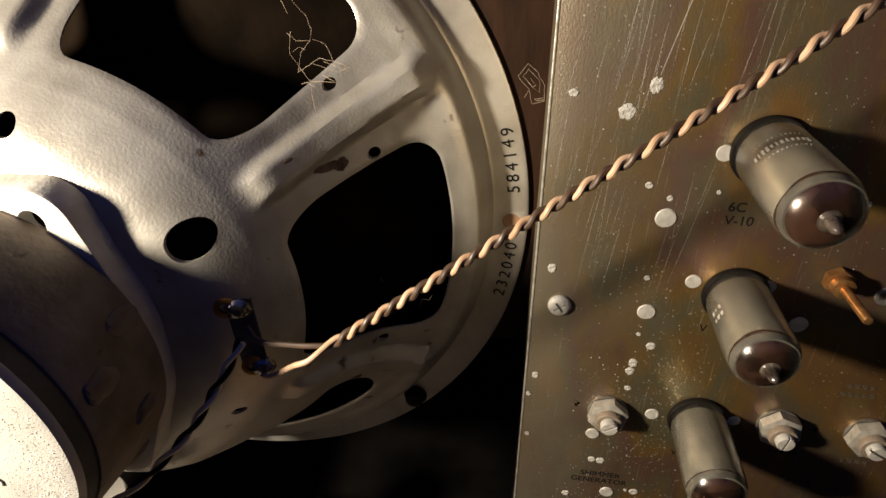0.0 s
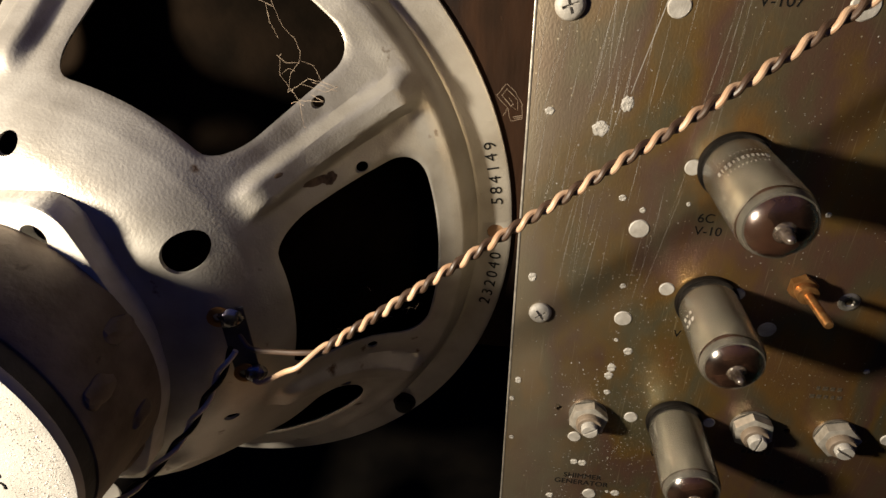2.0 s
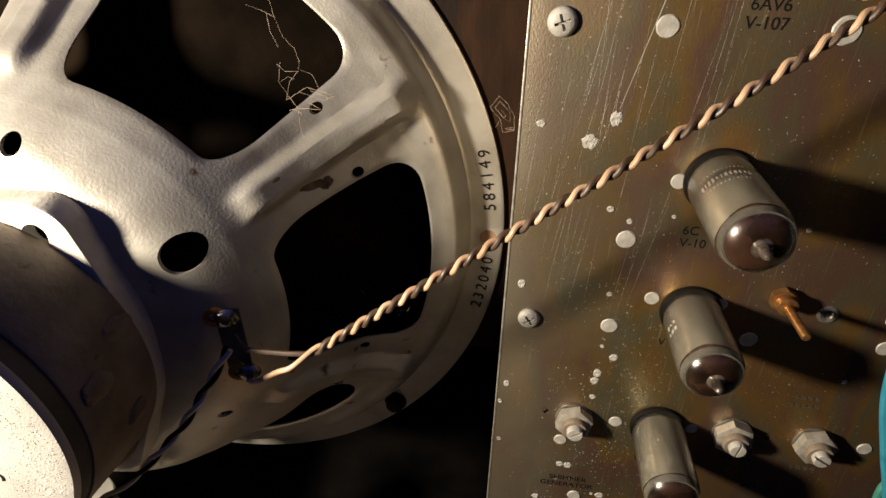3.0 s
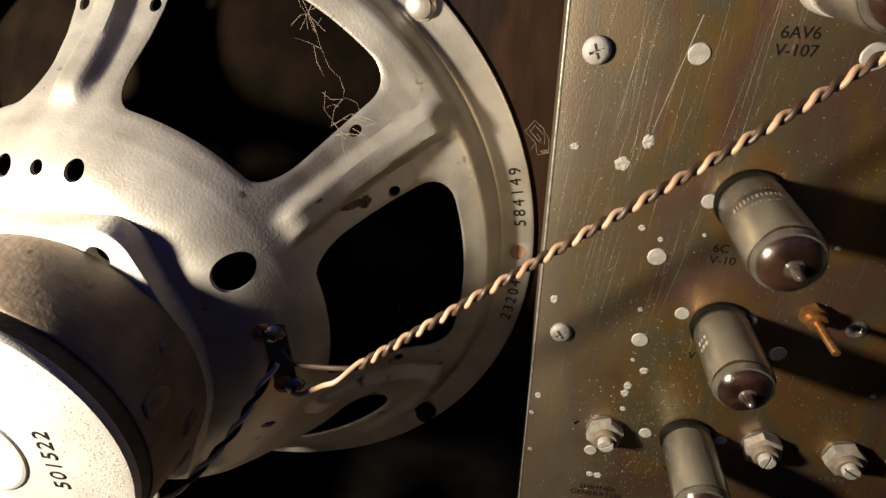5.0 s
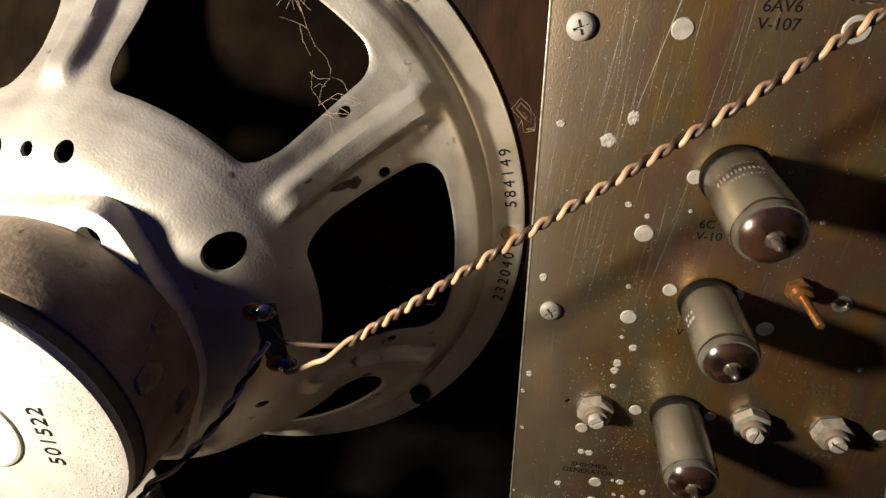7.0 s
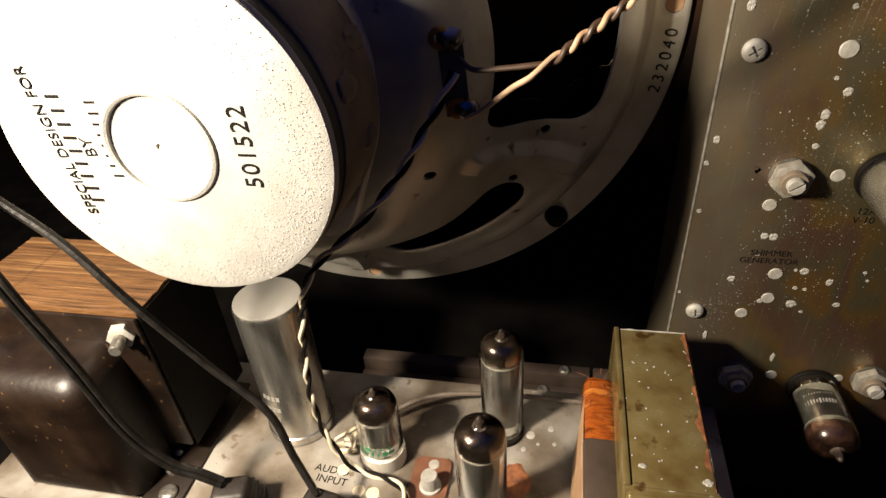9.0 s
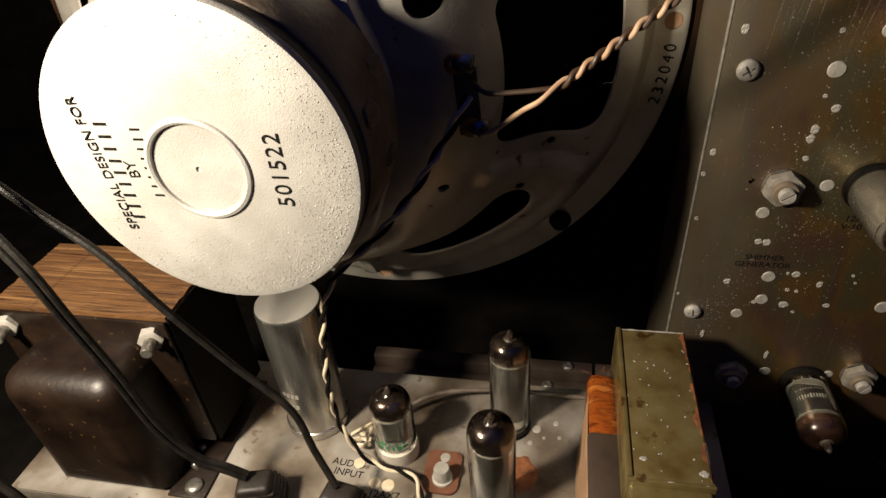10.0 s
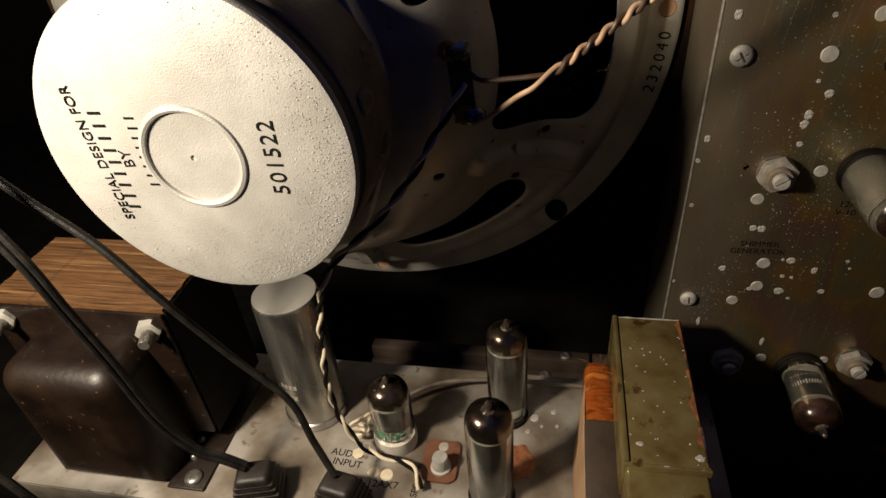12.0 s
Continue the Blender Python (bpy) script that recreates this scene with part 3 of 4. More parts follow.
    top = b.verts.new((x, y, h + r * rnd.uniform(0.05, 0.20)))
    for k in range(7):
        b.faces.new((ring[k], ring[(k + 1) % 7], top))
tagged(part("paint_blister", b, M_CAP, cap, "blistered flaking paint"), kind="stuff")
for ang, wz in ((12, 0.132), (22, 0.115), (-10, 0.121), (-38, 0.118)):
    b = bmesh.new()
    bmesh.ops.create_icosphere(b, subdivisions=3, radius=0.0052)
    for v in b.verts:
        v.co *= 1 + 0.35 * noise.noise(v.co * 300 + Vector((ang, 0, 0)))
    w = part("weld_bead", b, M_BODY, speaker)
    w.location = (0.0513 * math.cos(radians(ang)), 0.0513 * math.sin(radians(ang)), wz)
    w.rotation_euler = (0, 0, radians(ang))
    w.scale = (0.38, 0.8, 1.15)
for k in range(4):
    a = radians(45 + 90 * k)
    b = lathe([(0, 0.002), (0.0062, 0.002), (0.0062, 0.0035), (0.0050, 0.0042), (0.0046, 0.0075), (0.0030, 0.0085), (0, 0.0087)], 24)
    m = part("mounting_bolt", b, M_BASKET if k == 0 else M_BLACK, speaker)
    m.location = (0.1530 * math.cos(a), 0.1530 * math.sin(a), 0)
for body, ang in (("584149", 10.6), ("232040", -9.2)):
    for i, ch in enumerate(body):
        a = ang + (i - 2.5) * 1.90
        nine = ch == "9"
        lettering("6" if nine else ch, 0.0074, basket, pose(0.1545 * math.cos(radians(a)), 0.1545 * math.sin(radians(a)), 0.0030, 0, 0, (270 if nine else 90) + a))

for i, (r0, a0, sx, sy) in enumerate(((0.0990, 25.0, 0.0030, 0.0016), (0.1022, 23.8, 0.0020, 0.0022), (0.0955, 31.0, 0.0011, 0.0007))):
    q = crust_mesh(sx, sy, 300 + i)
    a = radians(a0)
    for v in q.verts:
        x, y = r0 * math.cos(a) + v.co.x, r0 * math.sin(a) + v.co.y
        rr, th = math.hypot(x, y), abs(math.atan2(y, x) - radians(30))
        lift = 0.0082 * (1 - step(0.0032, 0.0085, th * rr)) * step(0.0815, 0.0920, rr) * (1 - step(0.134, 0.141, rr))
        v.co = Vector((x, y, basket_height(rr) + lift + 0.00025 + v.co.z * 0.4))
    part("rust_stain", q, M_STAIN, basket, "dark brown rust stain")

# terminal strip with two soldered lugs
# dark plate paints the shade that lies round the lugs
term = part("terminal_strip", box(-0.0032, 0.0050, -0.0175, 0.0105, 0.0, 0.0010, bevel=0.0004), M_SHADE_STEEL, speaker, "thin terminal plate, coloured dark for the shade round the lugs")
term.matrix_basis = pose(0.0725, 0.005, 0.0955, 0, 18, 4)
for y, sx in ((0.0085, 0.0), (-0.0150, 0.0030)):
    b = bmesh.new()
    bmesh.ops.create_icosphere(b, subdivisions=3, radius=0.0034)
    for v in b.verts:
        v.co *= 1 + 0.3 * noise.noise(v.co * 500 + Vector((y * 900, 0, 0)))
    s = part("solder_joint", b, M_SOLDER, term, "shiny blob of solder")
    s.location, s.scale = (0.001 + sx, y, 0.003), (1.1, 1.0, 0.7)
    s = part("lug", lathe([(0.0018, 0), (0.0036, 0.0003), (0.0036, 0.0012), (0.0018, 0.0014)], 20), M_COPPER, term)
    s.location = (-0.0025 + sx, y + 0.001, 0.0024)

# ---- vertical tone-generator panel ----
P = 0.1655
EDGE, TOP = 0.0302, 0.42
panel = thing("tone_generator_panel", EDGE, P, 0.0, "tarnished plated steel chassis panel standing upright, spotted with white oxide", "equipment panel", turn=(90, 0, 0))


def on_panel(x, z, h=0.0, turn=0.0):
    return pose(x - EDGE, z, h, 0, 0, turn)


b = bmesh.new()
add_box(b, 0.0, 0.40, -0.06, TOP, -0.0013, 0.0, bevel=0.0004)
add_box(b, 0.0, 0.0012, -0.06, TOP, -0.050, -0.0014)
add_box(b, 0.0013, 0.40, TOP - 0.0012, TOP, -0.050, -0.0014)
sheet = part("face_sheet", b, M_PANEL, None, "brownish tarnished plated steel sheet")
small = bmesh.new()
for x, z in ((0.0515, 0.137), (0.1395, 0.1365), (0.119, 0.137)):
    add_lathe(small, [(0, -0.01), (0.0013, -0.01), (0.0013, 0.01), (0, 0.01)], 14, x - EDGE, z)
cut(sheet, small)
sheet.parent = panel
# pale added strip paints the glint of the sheet's left edge
part("worn_glint_edge", box(-0.0003, 0.0005, -0.06, TOP, -0.0016, 0.0003, bevel=0.0003), M_NUT, panel, "pale strip painting the glint along the sheet's edge")


def rivet_mesh(r, seed):
    rnd = random.Random(seed)
    bm = bmesh.new()
    n = 28
    wob = [1 + 0.02 * rnd.uniform(-1, 1) for _ in range(n)]
    top = [bm.verts.new((r * 0.90 * wob[i] * math.cos(2 * math.pi * i / n), r * 0.90 * wob[i] * math.sin(2 * math.pi * i / n), 0.00042)) for i in range(n)]
    bot = [bm.verts.new((r * wob[i] * math.cos(2 * math.pi * i / n), r * wob[i] * math.sin(2 * math.pi * i / n), 0.0)) for i in range(n)]
    c = bm.verts.new((0, 0, 0.00052))
    for i in range(n):
        j = (i + 1) % n
        bm.faces.new((bot[i], bot[j], top[j], top[i]))
        bm.faces.new((top[i], top[j], c))
    return bm


RIVETS = [(0.070, 0.291, 4.0), (0.118, 0.292, 4.9), (0.083, 0.2437, 3.2), (0.083, 0.198, 3.2), (0.120, 0.184, 3.8), (0.070, 0.221, 4.1), (0.070, 0.184, 3.8),
          (0.080, 0.136, 3.2), (0.059, 0.122, 3.3), (0.060, 0.065, 3.2), (0.069, 0.088, 3.5), (0.069, 0.0745, 3.4), (0.120, 0.074, 3.8), (0.081, 0.0275, 3.2),
          (0.110, 0.029, 2.6), (0.121, 0.221, 3.2), (0.165, 0.198, 3.6), (0.166, 0.186, 3.6), (0.176, 0.137, 3.4), (0.110, 0.137, 2.8), (0.107, 0.198, 2.8)]
for i, (x, z, r) in enumerate(RIVETS):
    o = part("rivet", rivet_mesh(r * 0.00083, i), M_RIVET, panel)
    o.matrix_basis = on_panel(x, z, 0.0, i * 40)
SPOTS = [(0.053, 0.255, 3.0, 3.0), (0.060, 0.263, 2.3, 2.9), (0.127, 0.230, 1.1, 1.1), (0.158, 0.169, 1.3, 1.3), (0.074, 0.169, 2.0, 2.0), (0.069, 0.174, 1.0, 1.0), (0.068, 0.198, 1.2, 1.2),
         (0.036, 0.199, 1.7, 2.2), (0.063, 0.232, 1.4, 1.4), (0.070, 0.228, 1.2, 1.2), (0.084, 0.231, 0.9, 0.9), (0.037, 0.260, 1.8, 1.5), (0.034, 0.150, 1.4, 2.0), (0.033, 0.118, 1.2, 1.2),
         (0.069, 0.1605, 2.0, 2.4), (0.0685, 0.1565, 1.9, 2.2), (0.069, 0.148, 1.6, 1.4), (0.0605, 0.107, 1.9, 1.9), (0.064, 0.1068, 2.0, 2.1), (0.052, 0.084, 1.9, 1.9), (0.080, 0.090, 2.2, 2.1),
         (0.0765, 0.0905, 0.9, 0.9), (0.079, 0.072, 2.6, 2.4), (0.091, 0.085, 1.6, 2.1), (0.097, 0.073, 1.8, 1.5), (0.0825, 0.0805, 1.0, 1.0), (0.0785, 0.081, 1.2, 1.1), (0.103, 0.091, 1.0, 0.8),
         (0.105, 0.087, 0.9, 0.7), (0.047, 0.050, 1.2, 3.2), (0.079, 0.039, 1.2, 3.2), (0.032, 0.140, 1.2, 1.3), (0.084, 0.068, 1.1, 0.8), (0.066, 0.0725, 1.4, 1.2), (0.0318, 0.075, 0.9, 1.0)]
for i, (x, z, rx, ry) in enumerate(SPOTS):
    o = part("oxide_spot", crust_mesh(rx * 0.00084, ry * 0.00084, 50 + i), M_SPOT, panel)
    o.matrix_basis = on_panel(x, z, 0.00003, 0)
eye = part("eyelet", lathe([(0.0012, 0.0), (0.0016, 0.0006), (0.0026, 0.0008), (0.0034, 0.0004), (0.0036, 0.0)], 28), M_STEEL, panel, "dull pressed eyelet")
eye.matrix_basis = on_panel(0.143, 0.198)

# long scratches and a scatter of fine oxide specks
rnd = random.Random(21)
b = bmesh.new()
for i in range(84):
    near = rnd.random() < 0.7
    x, z = rnd.uniform(0.031, 0.062) if near else rnd.uniform(0.05, 0.10), rnd.uniform(0.225, 0.33)
    ln, lean, w = rnd.uniform(0.008, 0.060), radians(rnd.gauss(6, 3)), rnd.uniform(0.000018, 0.000048)
    d, nrm = Vector((math.sin(lean), math.cos(lean), 0)), Vector((math.cos(lean), -math.sin(lean), 0))
    p, q = Vector((x - EDGE, z, 0.00003)), None
    if x - EDGE - ln * math.sin(lean) < 0.001:
        continue
    q = p - d * ln
    mid = (p + q) / 2
    vs = [b.verts.new(v) for v in (p, mid + nrm * w + Vector((0, 0, 0.00002)), q, mid - nrm * w + Vector((0, 0, 0.00002)))]
    b.faces.new(vs)
p, q = Vector((0.0690 - EDGE, 0.302, 0.00003)), Vector((0.0605 - EDGE, 0.266, 0.00003))
nrm = Vector((0.97, -0.24, 0)) * 0.00014
b.faces.new([b.verts.new(v) for v in (p + nrm, q + nrm * 0.6, q - nrm * 0.6, p - nrm)])
tagged(part("scratch", b, M_RIVET, panel, "bright fine scratches", smooth=False), kind="stuff")
b = bmesh.new()
centres = [(0.066, 0.118, 0.014), (0.060, 0.080, 0.016), (0.085, 0.085, 0.018), (0.078, 0.142, 0.014), (0.055, 0.150, 0.015), (0.048, 0.064, 0.010), (0.090, 0.120, 0.015), (0.070, 0.190, 0.022), (0.118, 0.235, 0.02), (0.088, 0.17, 0.02), (0.09, 0.22, 0.07), (0.12, 0.16, 0.06), (0.06, 0.27, 0.05)]
for i in range(1300):
    cx, cz, sp = rnd.choice(centres)
    x, z, r = rnd.gauss(cx, sp * 0.6), rnd.gauss(cz, sp * 0.7), rnd.uniform(0.00009, 0.00030) * rnd.uniform(0.5, 1.1)
    if x < EDGE + 0.002 or z < 0.01:
        continue
    a0 = rnd.uniform(0, 6)
    vs = [b.verts.new((x - EDGE + r * math.cos(a0 + k * 1.2566), z + r * math.sin(a0 + k * 1.2566) * rnd.uniform(0.7, 1.2), 0.00004)) for k in range(5)]
    top = b.verts.new((x - EDGE, z, 0.00004 + r * 0.4))
    for k in range(5):
        b.faces.new((vs[k], vs[(k + 1) % 5], top))
tagged(part("oxide_dust", b, M_SPOT, panel, "fine white oxide specks", smooth=False), kind="stuff")

# printing on the panel
for body, x, z, size, sp in (("6AV6", 0.0965, 0.2978, 0.0049, 1.05), ("V-107", 0.0965, 0.2928, 0.0049, 1.05), ("SHIMMER", 0.0650, 0.0985, 0.0040, 1.1), ("GENERATOR", 0.0648, 0.0945, 0.0040, 1.1),
                             ("6C", 0.0905, 0.2262, 0.0046, 1.05), ("V-10", 0.0920, 0.2215, 0.0046, 1.05), ("12A", 0.0945, 0.1205, 0.0042, 1.05), ("V-10", 0.0945, 0.1165, 0.0042, 1.05), ("V", 0.0900, 0.1790, 0.0044, 1.0)):
    lettering(body, size, panel, on_panel(x, z, 0.0001))
for x, z, w, n in ((0.131, 0.1235, 0.012, 5), (0.148, 0.1595, 0.010, 4), (0.148, 0.1555, 0.012, 5), (0.157, 0.1225, 0.011, 4), (0.140, 0.108, 0.012, 5), (0.0505, 0.1385, 0.002, 1)):
    for i in range(n):
        c = w / n
        k = 0.24 + 0.12 * ((i * 7 + n * 3) % 4) / 3
        o = part("lettering_bar", box(-c * k, c * k, -0.0009, 0.0009, 0, 0.0001), M_FADED, panel)
        o.matrix_basis = on_panel(x - w / 2 + (i + 0.5) * c, z, 0.00005)


def cross_screw(r=0.0043):
    b = lathe([(r * 0.97, 0.0), (r, 0.0006), (r * 0.93, 0.0014), (r * 0.72, 0.0021), (r * 0.4, 0.00245), (0, 0.0025)], 32)
    return b


def panel_screw(x, z, r, turn):
    t = thing("panel_screw", x, P, z, "pale oxidised cross-head screw holding the panel", "screw", "panel screws", turn=(90, 0, 0))
    o = part("head", cross_screw(r), M_RIVET, None)
    c = bmesh.new()
    add_box(c, -r * 0.55, r * 0.55, -0.00042, 0.00042, 0.0012, 0.004)
    cut(o, c)
    c = bmesh.new()
    add_box(c, -0.00042, 0.00042, -r * 0.55, r * 0.55, 0.0012, 0.004)
    cut(o, c)
    o.parent = t
    o.rotation_euler = (0, 0, radians(turn))


panel_screw(0.040, 0.291, 0.0044, 20)
panel_screw(0.040, 0.184, 0.0042, 35)
panel_screw(0.040, 0.0648, 0.0040, 8)


def potentiometer(x, z, turn):
    t = thing("potentiometer", x, P, z, "slotted trimmer shaft with a nickel hex nut on the panel", "trimmer control", "trimmers on the panel", turn=(90, 0, 0))
    part("washer", lathe([(0.0030, 0), (0.0076, 0), (0.0076, 0.0008), (0.0030, 0.0008)], 32), M_STEEL, t)
    part("nut", hexagon(bmesh.new(), 0.0077, 0.0008, 0.0052, turn=radians(turn)), M_NUT, t)
    part("bushing", lathe([(0.0050, 0.0050), (0.0050, 0.0072), (0.0046, 0.0078), (0.0034, 0.0078), (0.0032, 0.007)], 32), M_BODY, t)
    o = part("shaft", lathe([(0.0032, 0.004), (0.0032, 0.0098), (0.0029, 0.0103), (0, 0.0104)], 28), M_RIVET, None, "pale slotted shaft")
    c = bmesh.new()
    add_box(c, -0.004, 0.004, -0.00045, 0.00045, 0.0090, 0.013)
    cut(o, c)
    o.parent = t
    o.rotation_euler = (0, 0, radians(turn * 2))


for x, z, turn in ((0.063, 0.1355, 18), (0.1255, 0.1375, 40), (0.1565, 0.1375, 75), (0.1225, 0.0305, 30), (0.0645, 0.0265, 22)):
    potentiometer(x, z, turn)

post = thing("copper_post", 0.126, P, 0.2035, "copper test post with a square nut on the panel", "terminal post", turn=(90, 0, 0))
part("nut", hexagon(bmesh.new(), 0.0046, 0.0, 0.0040, turn=0.5), M_COPPER, post)
part("collar", lathe([(0.0034, 0.004), (0.0034, 0.0068), (0.0022, 0.0072), (0, 0.0072)], 24), M_COPPER, post)
part("rod", lathe([(0.0015, 0.006), (0.0015, 0.0225), (0.0012, 0.0232), (0, 0.0233)], 20), M_COPPER, post)


# ---- radio valves ----
def valve(x, y, z, r, height, turn, label, look_kind, group, seed, socket=0.0019, socket_mat=None):
    t = thing("vacuum_tube", x, y, z, label, "vacuum tube", group, turn=turn)
    part("socket", lathe([(r * 0.4, 0.0), (r * 1.06, 0.0), (r * 1.06, socket * 0.7), (r * 1.03, socket), (r * 0.8, socket)], 40), socket_mat or M_BLACK, t)
    h0, h1 = socket * 0.6, height
    dome = h1 - r * 0.50
    outer = [(r * 0.86, h0), (r * 0.97, h0 + 0.0015), (r, h0 + 0.004), (r, dome - r * 0.80), (r * 0.975, dome - r * 0.54), (r * 0.88, dome - r * 0.29), (r * 0.66, dome - r * 0.09),
             (r * 0.36, dome), (r * 0.18, dome + r * 0.05), (r * 0.155, dome + r * 0.20), (r * 0.13, dome + r * 0.34), (r * 0.07, dome + r * 0.44), (0, h1)]
    inner = [(max(q - 0.0007, 0), h + (0.0007 if h < h0 + 0.002 else -0.0006)) for q, h in outer[:9]] + [(0, dome - 0.0004)]
    bulb = part("envelope", lathe([(0, h0)] + outer, 48), M_FROST if look_kind == "grey" else M_GLASS, t, "clear glass bulb with a pointed tip")
    hollow = lathe([(0, h0 + 0.0007)] + inner, 48)
    me = bpy.data.meshes.new("hollow")
    for f in hollow.faces:
        f.smooth = True
    hollow.to_mesh(me)
    hollow.free()
    me.flip_normals()
    b2 = bmesh.new()
    b2.from_mesh(bulb.data)
    b2.from_mesh(me)
    b2.to_mesh(bulb.data)
    b2.free()
    bpy.data.meshes.remove(me)
    bulb.visible_shadow = False
    part("tip", lathe([(r * 0.28, dome - r * 0.01), (r * 0.19, dome + r * 0.06), (r * 0.17, dome + r * 0.20), (r * 0.14, dome + r * 0.35), (r * 0.08, dome + r * 0.46), (0, h1 + 0.0002)], 20), M_TIP, t, "milky sealed glass tip")
    k = 0.915
    g0 = dome - r * (0.92 if look_kind == "tall" else 0.80 if look_kind == "clear" else 0.62)
    film = [(r * k, g0), (r * k, max(dome - r * 0.75, g0 + 0.0004)), (r * 0.97 * k, dome - r * 0.52), (r * 0.86 * k, dome - r * 0.28), (r * 0.62 * k, dome - r * 0.09), (r * 0.30 * k, dome - r * 0.03), (r * 0.14, dome - r * 0.03)]
    bm = lathe(film, 48)
    rnd = random.Random(seed)
    for v in bm.verts:
        if abs(v.co.z - g0) < 1e-6:
            v.co.z += 0.0016 * noise.noise(Vector((v.co.x, v.co.y, seed)) * 95)
    part("getter", bm, M_GETTER_DARK if turn[0] else M_GETTER, t, "dark silvery getter film")
    if look_kind == "grey":
        part("anode", lathe([(0, h0 + 0.0012), (r * 0.82, h0 + 0.0013), (r * 0.905, h0 + 0.004), (r * 0.905, g0 + 0.0012), (r * 0.86, g0 + 0.0030), (r * 0.6, g0 + 0.0034), (0, g0 + 0.0034)], 40), M_DUST, t, "grey anode filling the bulb")
    else:
        pr = r * (0.80 if look_kind == "tall" else 0.62)
        b = bmesh.new()
        add_box(b, -pr, pr, -pr * 0.66, pr * 0.66, h0 + 0.006, g0 - 0.003)
        bmesh.ops.bevel(b, geom=[e for e in b.edges if abs(e.verts[0].co.z - e.verts[1].co.z) > 0.004], offset=pr * 0.5, segments=6, profile=0.5, affect="EDGES")
        part("anode", b, M_PLATE, t, "grey metal anode")
        for hh in (h0 + 0.0055, g0 - 0.0022):
            part("mica_disc", lathe([(0, hh), (r * 0.9, hh), (r * 0.9, hh + 0.0004), (0, hh + 0.0004)], 32), M_MICA, t)
        for a in range(7):
            q = 2 * math.pi * (a + 0.5) / 8
            part("lead_wire", tube([Vector((r * 0.55 * math.cos(q), r * 0.55 * math.sin(q), h0 + 0.0002)), Vector((r * 0.5 * math.cos(q), r * 0.5 * math.sin(q), h0 + 0.0060))], 0.00035, 6), M_STEEL, t)
    return t


def print_bars(t, r, rows, ang0, mat=M_PRINT):
    """Rows of short printed marks round the bulb."""
    for h, n, w, hh, spread in rows:
        for i in range(n):
            a = radians(ang0 - spread / 2 + spread * (i + 0.5) / n)
            kw, kh = random.uniform(0.3, 1.2), random.uniform(0.5, 1.1)
            o = part("print_mark", box(-w / 2 * kw, w / 2 * kw, -0.00004, 0.00004, -hh / 2 * kh, hh / 2 * kh), mat, t)
            o.matrix_basis = Matrix.Translation((r * 1.004 * math.cos(a), r * 1.004 * math.sin(a), h)) @ Matrix.Rotation(a + math.pi / 2, 4, "Z")


GP = "tubes on the panel"
t1 = valve(0.0950, P, 0.2450, 0.0104, 0.0500, (90, 0, 0), "grey frosted vacuum tube with dark getter top and worn white print", "grey", GP, 1)
print_bars(t1, 0.0104, ((0.018, 12, 0.0007, 0.0024, 85), (0.0138, 12, 0.0004, 0.0008, 75), (0.0222, 12, 0.0004, 0.0008, 75)), 120)
t2 = valve(0.0972, P, 0.1940, 0.0101, 0.0430, (90, 0, 0), "grey frosted vacuum tube with brown-black getter top", "grey", GP, 2)
print_bars(t2, 0.0101, ((0.014, 3, 0.0010, 0.0016, 30), (0.0175, 3, 0.0010, 0.0016, 30)), 165)
valve(0.0966, P, 0.1360, 0.0102, 0.0430, (90, 0, 0), "dusty grey glass vacuum tube with a dark top", "grey", GP, 3)
t4 = valve(0.1000, P, 0.0220, 0.0106, 0.0430, (90, 0, 0), "clear vacuum tube with faded white print, in shade", "tall", GP, 4)
print_bars(t4, 0.0106, ((0.018, 11, 0.0006, 0.0026, 75), (0.0135, 11, 0.0004, 0.0009, 70)), 110)
t0 = valve(0.1020, P, 0.3140, 0.0106, 0.0480, (90, 0, 0), "vacuum tube in a pale metal shield base", "grey", GP, 5, socket=0.0065, socket_mat=M_RIVET)

# ---- amplifier chassis below ----
chassis = thing("amplifier_chassis", -0.15, 0.11, -0.05, "worn grey metal amplifier chassis, stained and printed on top", "amplifier chassis")
cb = bmesh.new()
add_box(cb, -0.1505, 0.21, -0.0445, 0.0565, 0.0485, 0.05, bevel=0.0005)
add_box(cb, -0.1505, 0.21, 0.0553, 0.0565, -0.07, 0.0484)
add_box(cb, -0.1505, 0.21, -0.0445, -0.0433, -0.07, 0.0484)
add_box(cb, -0.1505, -0.1493, -0.0432, 0.0552, -0.07, 0.0484)
part("top_sheet", cb, M_CHASSIS, chassis)


def on_chassis(x, y, h=0.0, turn=0.0):
    return pose(x + 0.15, y - 0.11, 0.05 + h, 0, 0, turn)


for body, x, y, size, turn in (("AUDIO", -0.1265, 0.1025, 0.0056, -4), ("INPUT", -0.1250, 0.0970, 0.0056, -4), ("12AX7", -0.1040, 0.0875, 0.0056, 0), ("OR", -0.1573, 0.0862, 0.0054, -4), ("H", -0.1151, 0.0853, 0.0054, -4), ("SPEAKER", -0.0868, 0.0920, 0.0048, 86)):
    lettering(body, size, chassis, on_chassis(x, y, 0.0001, turn))
for i, (x, y, r) in enumerate(((-0.032, 0.136, 2.4), (-0.022, 0.141, 1.6), (-0.035, 0.127, 1.4), (-0.121, 0.1035, 3.2), (-0.110, 0.0935, 3.2), (-0.103, 0.0930, 3.4), (-0.1245, 0.146, 2.4), (-0.028, 0.131, 0.9), (-0.020, 0.132, 1.1))):
    o = part("rivet", rivet_mesh(r / 1000, 80 + i), M_CREAM if 2 < i < 7 else M_RIVET, chassis)
    o.matrix_basis = on_chassis(x, y)
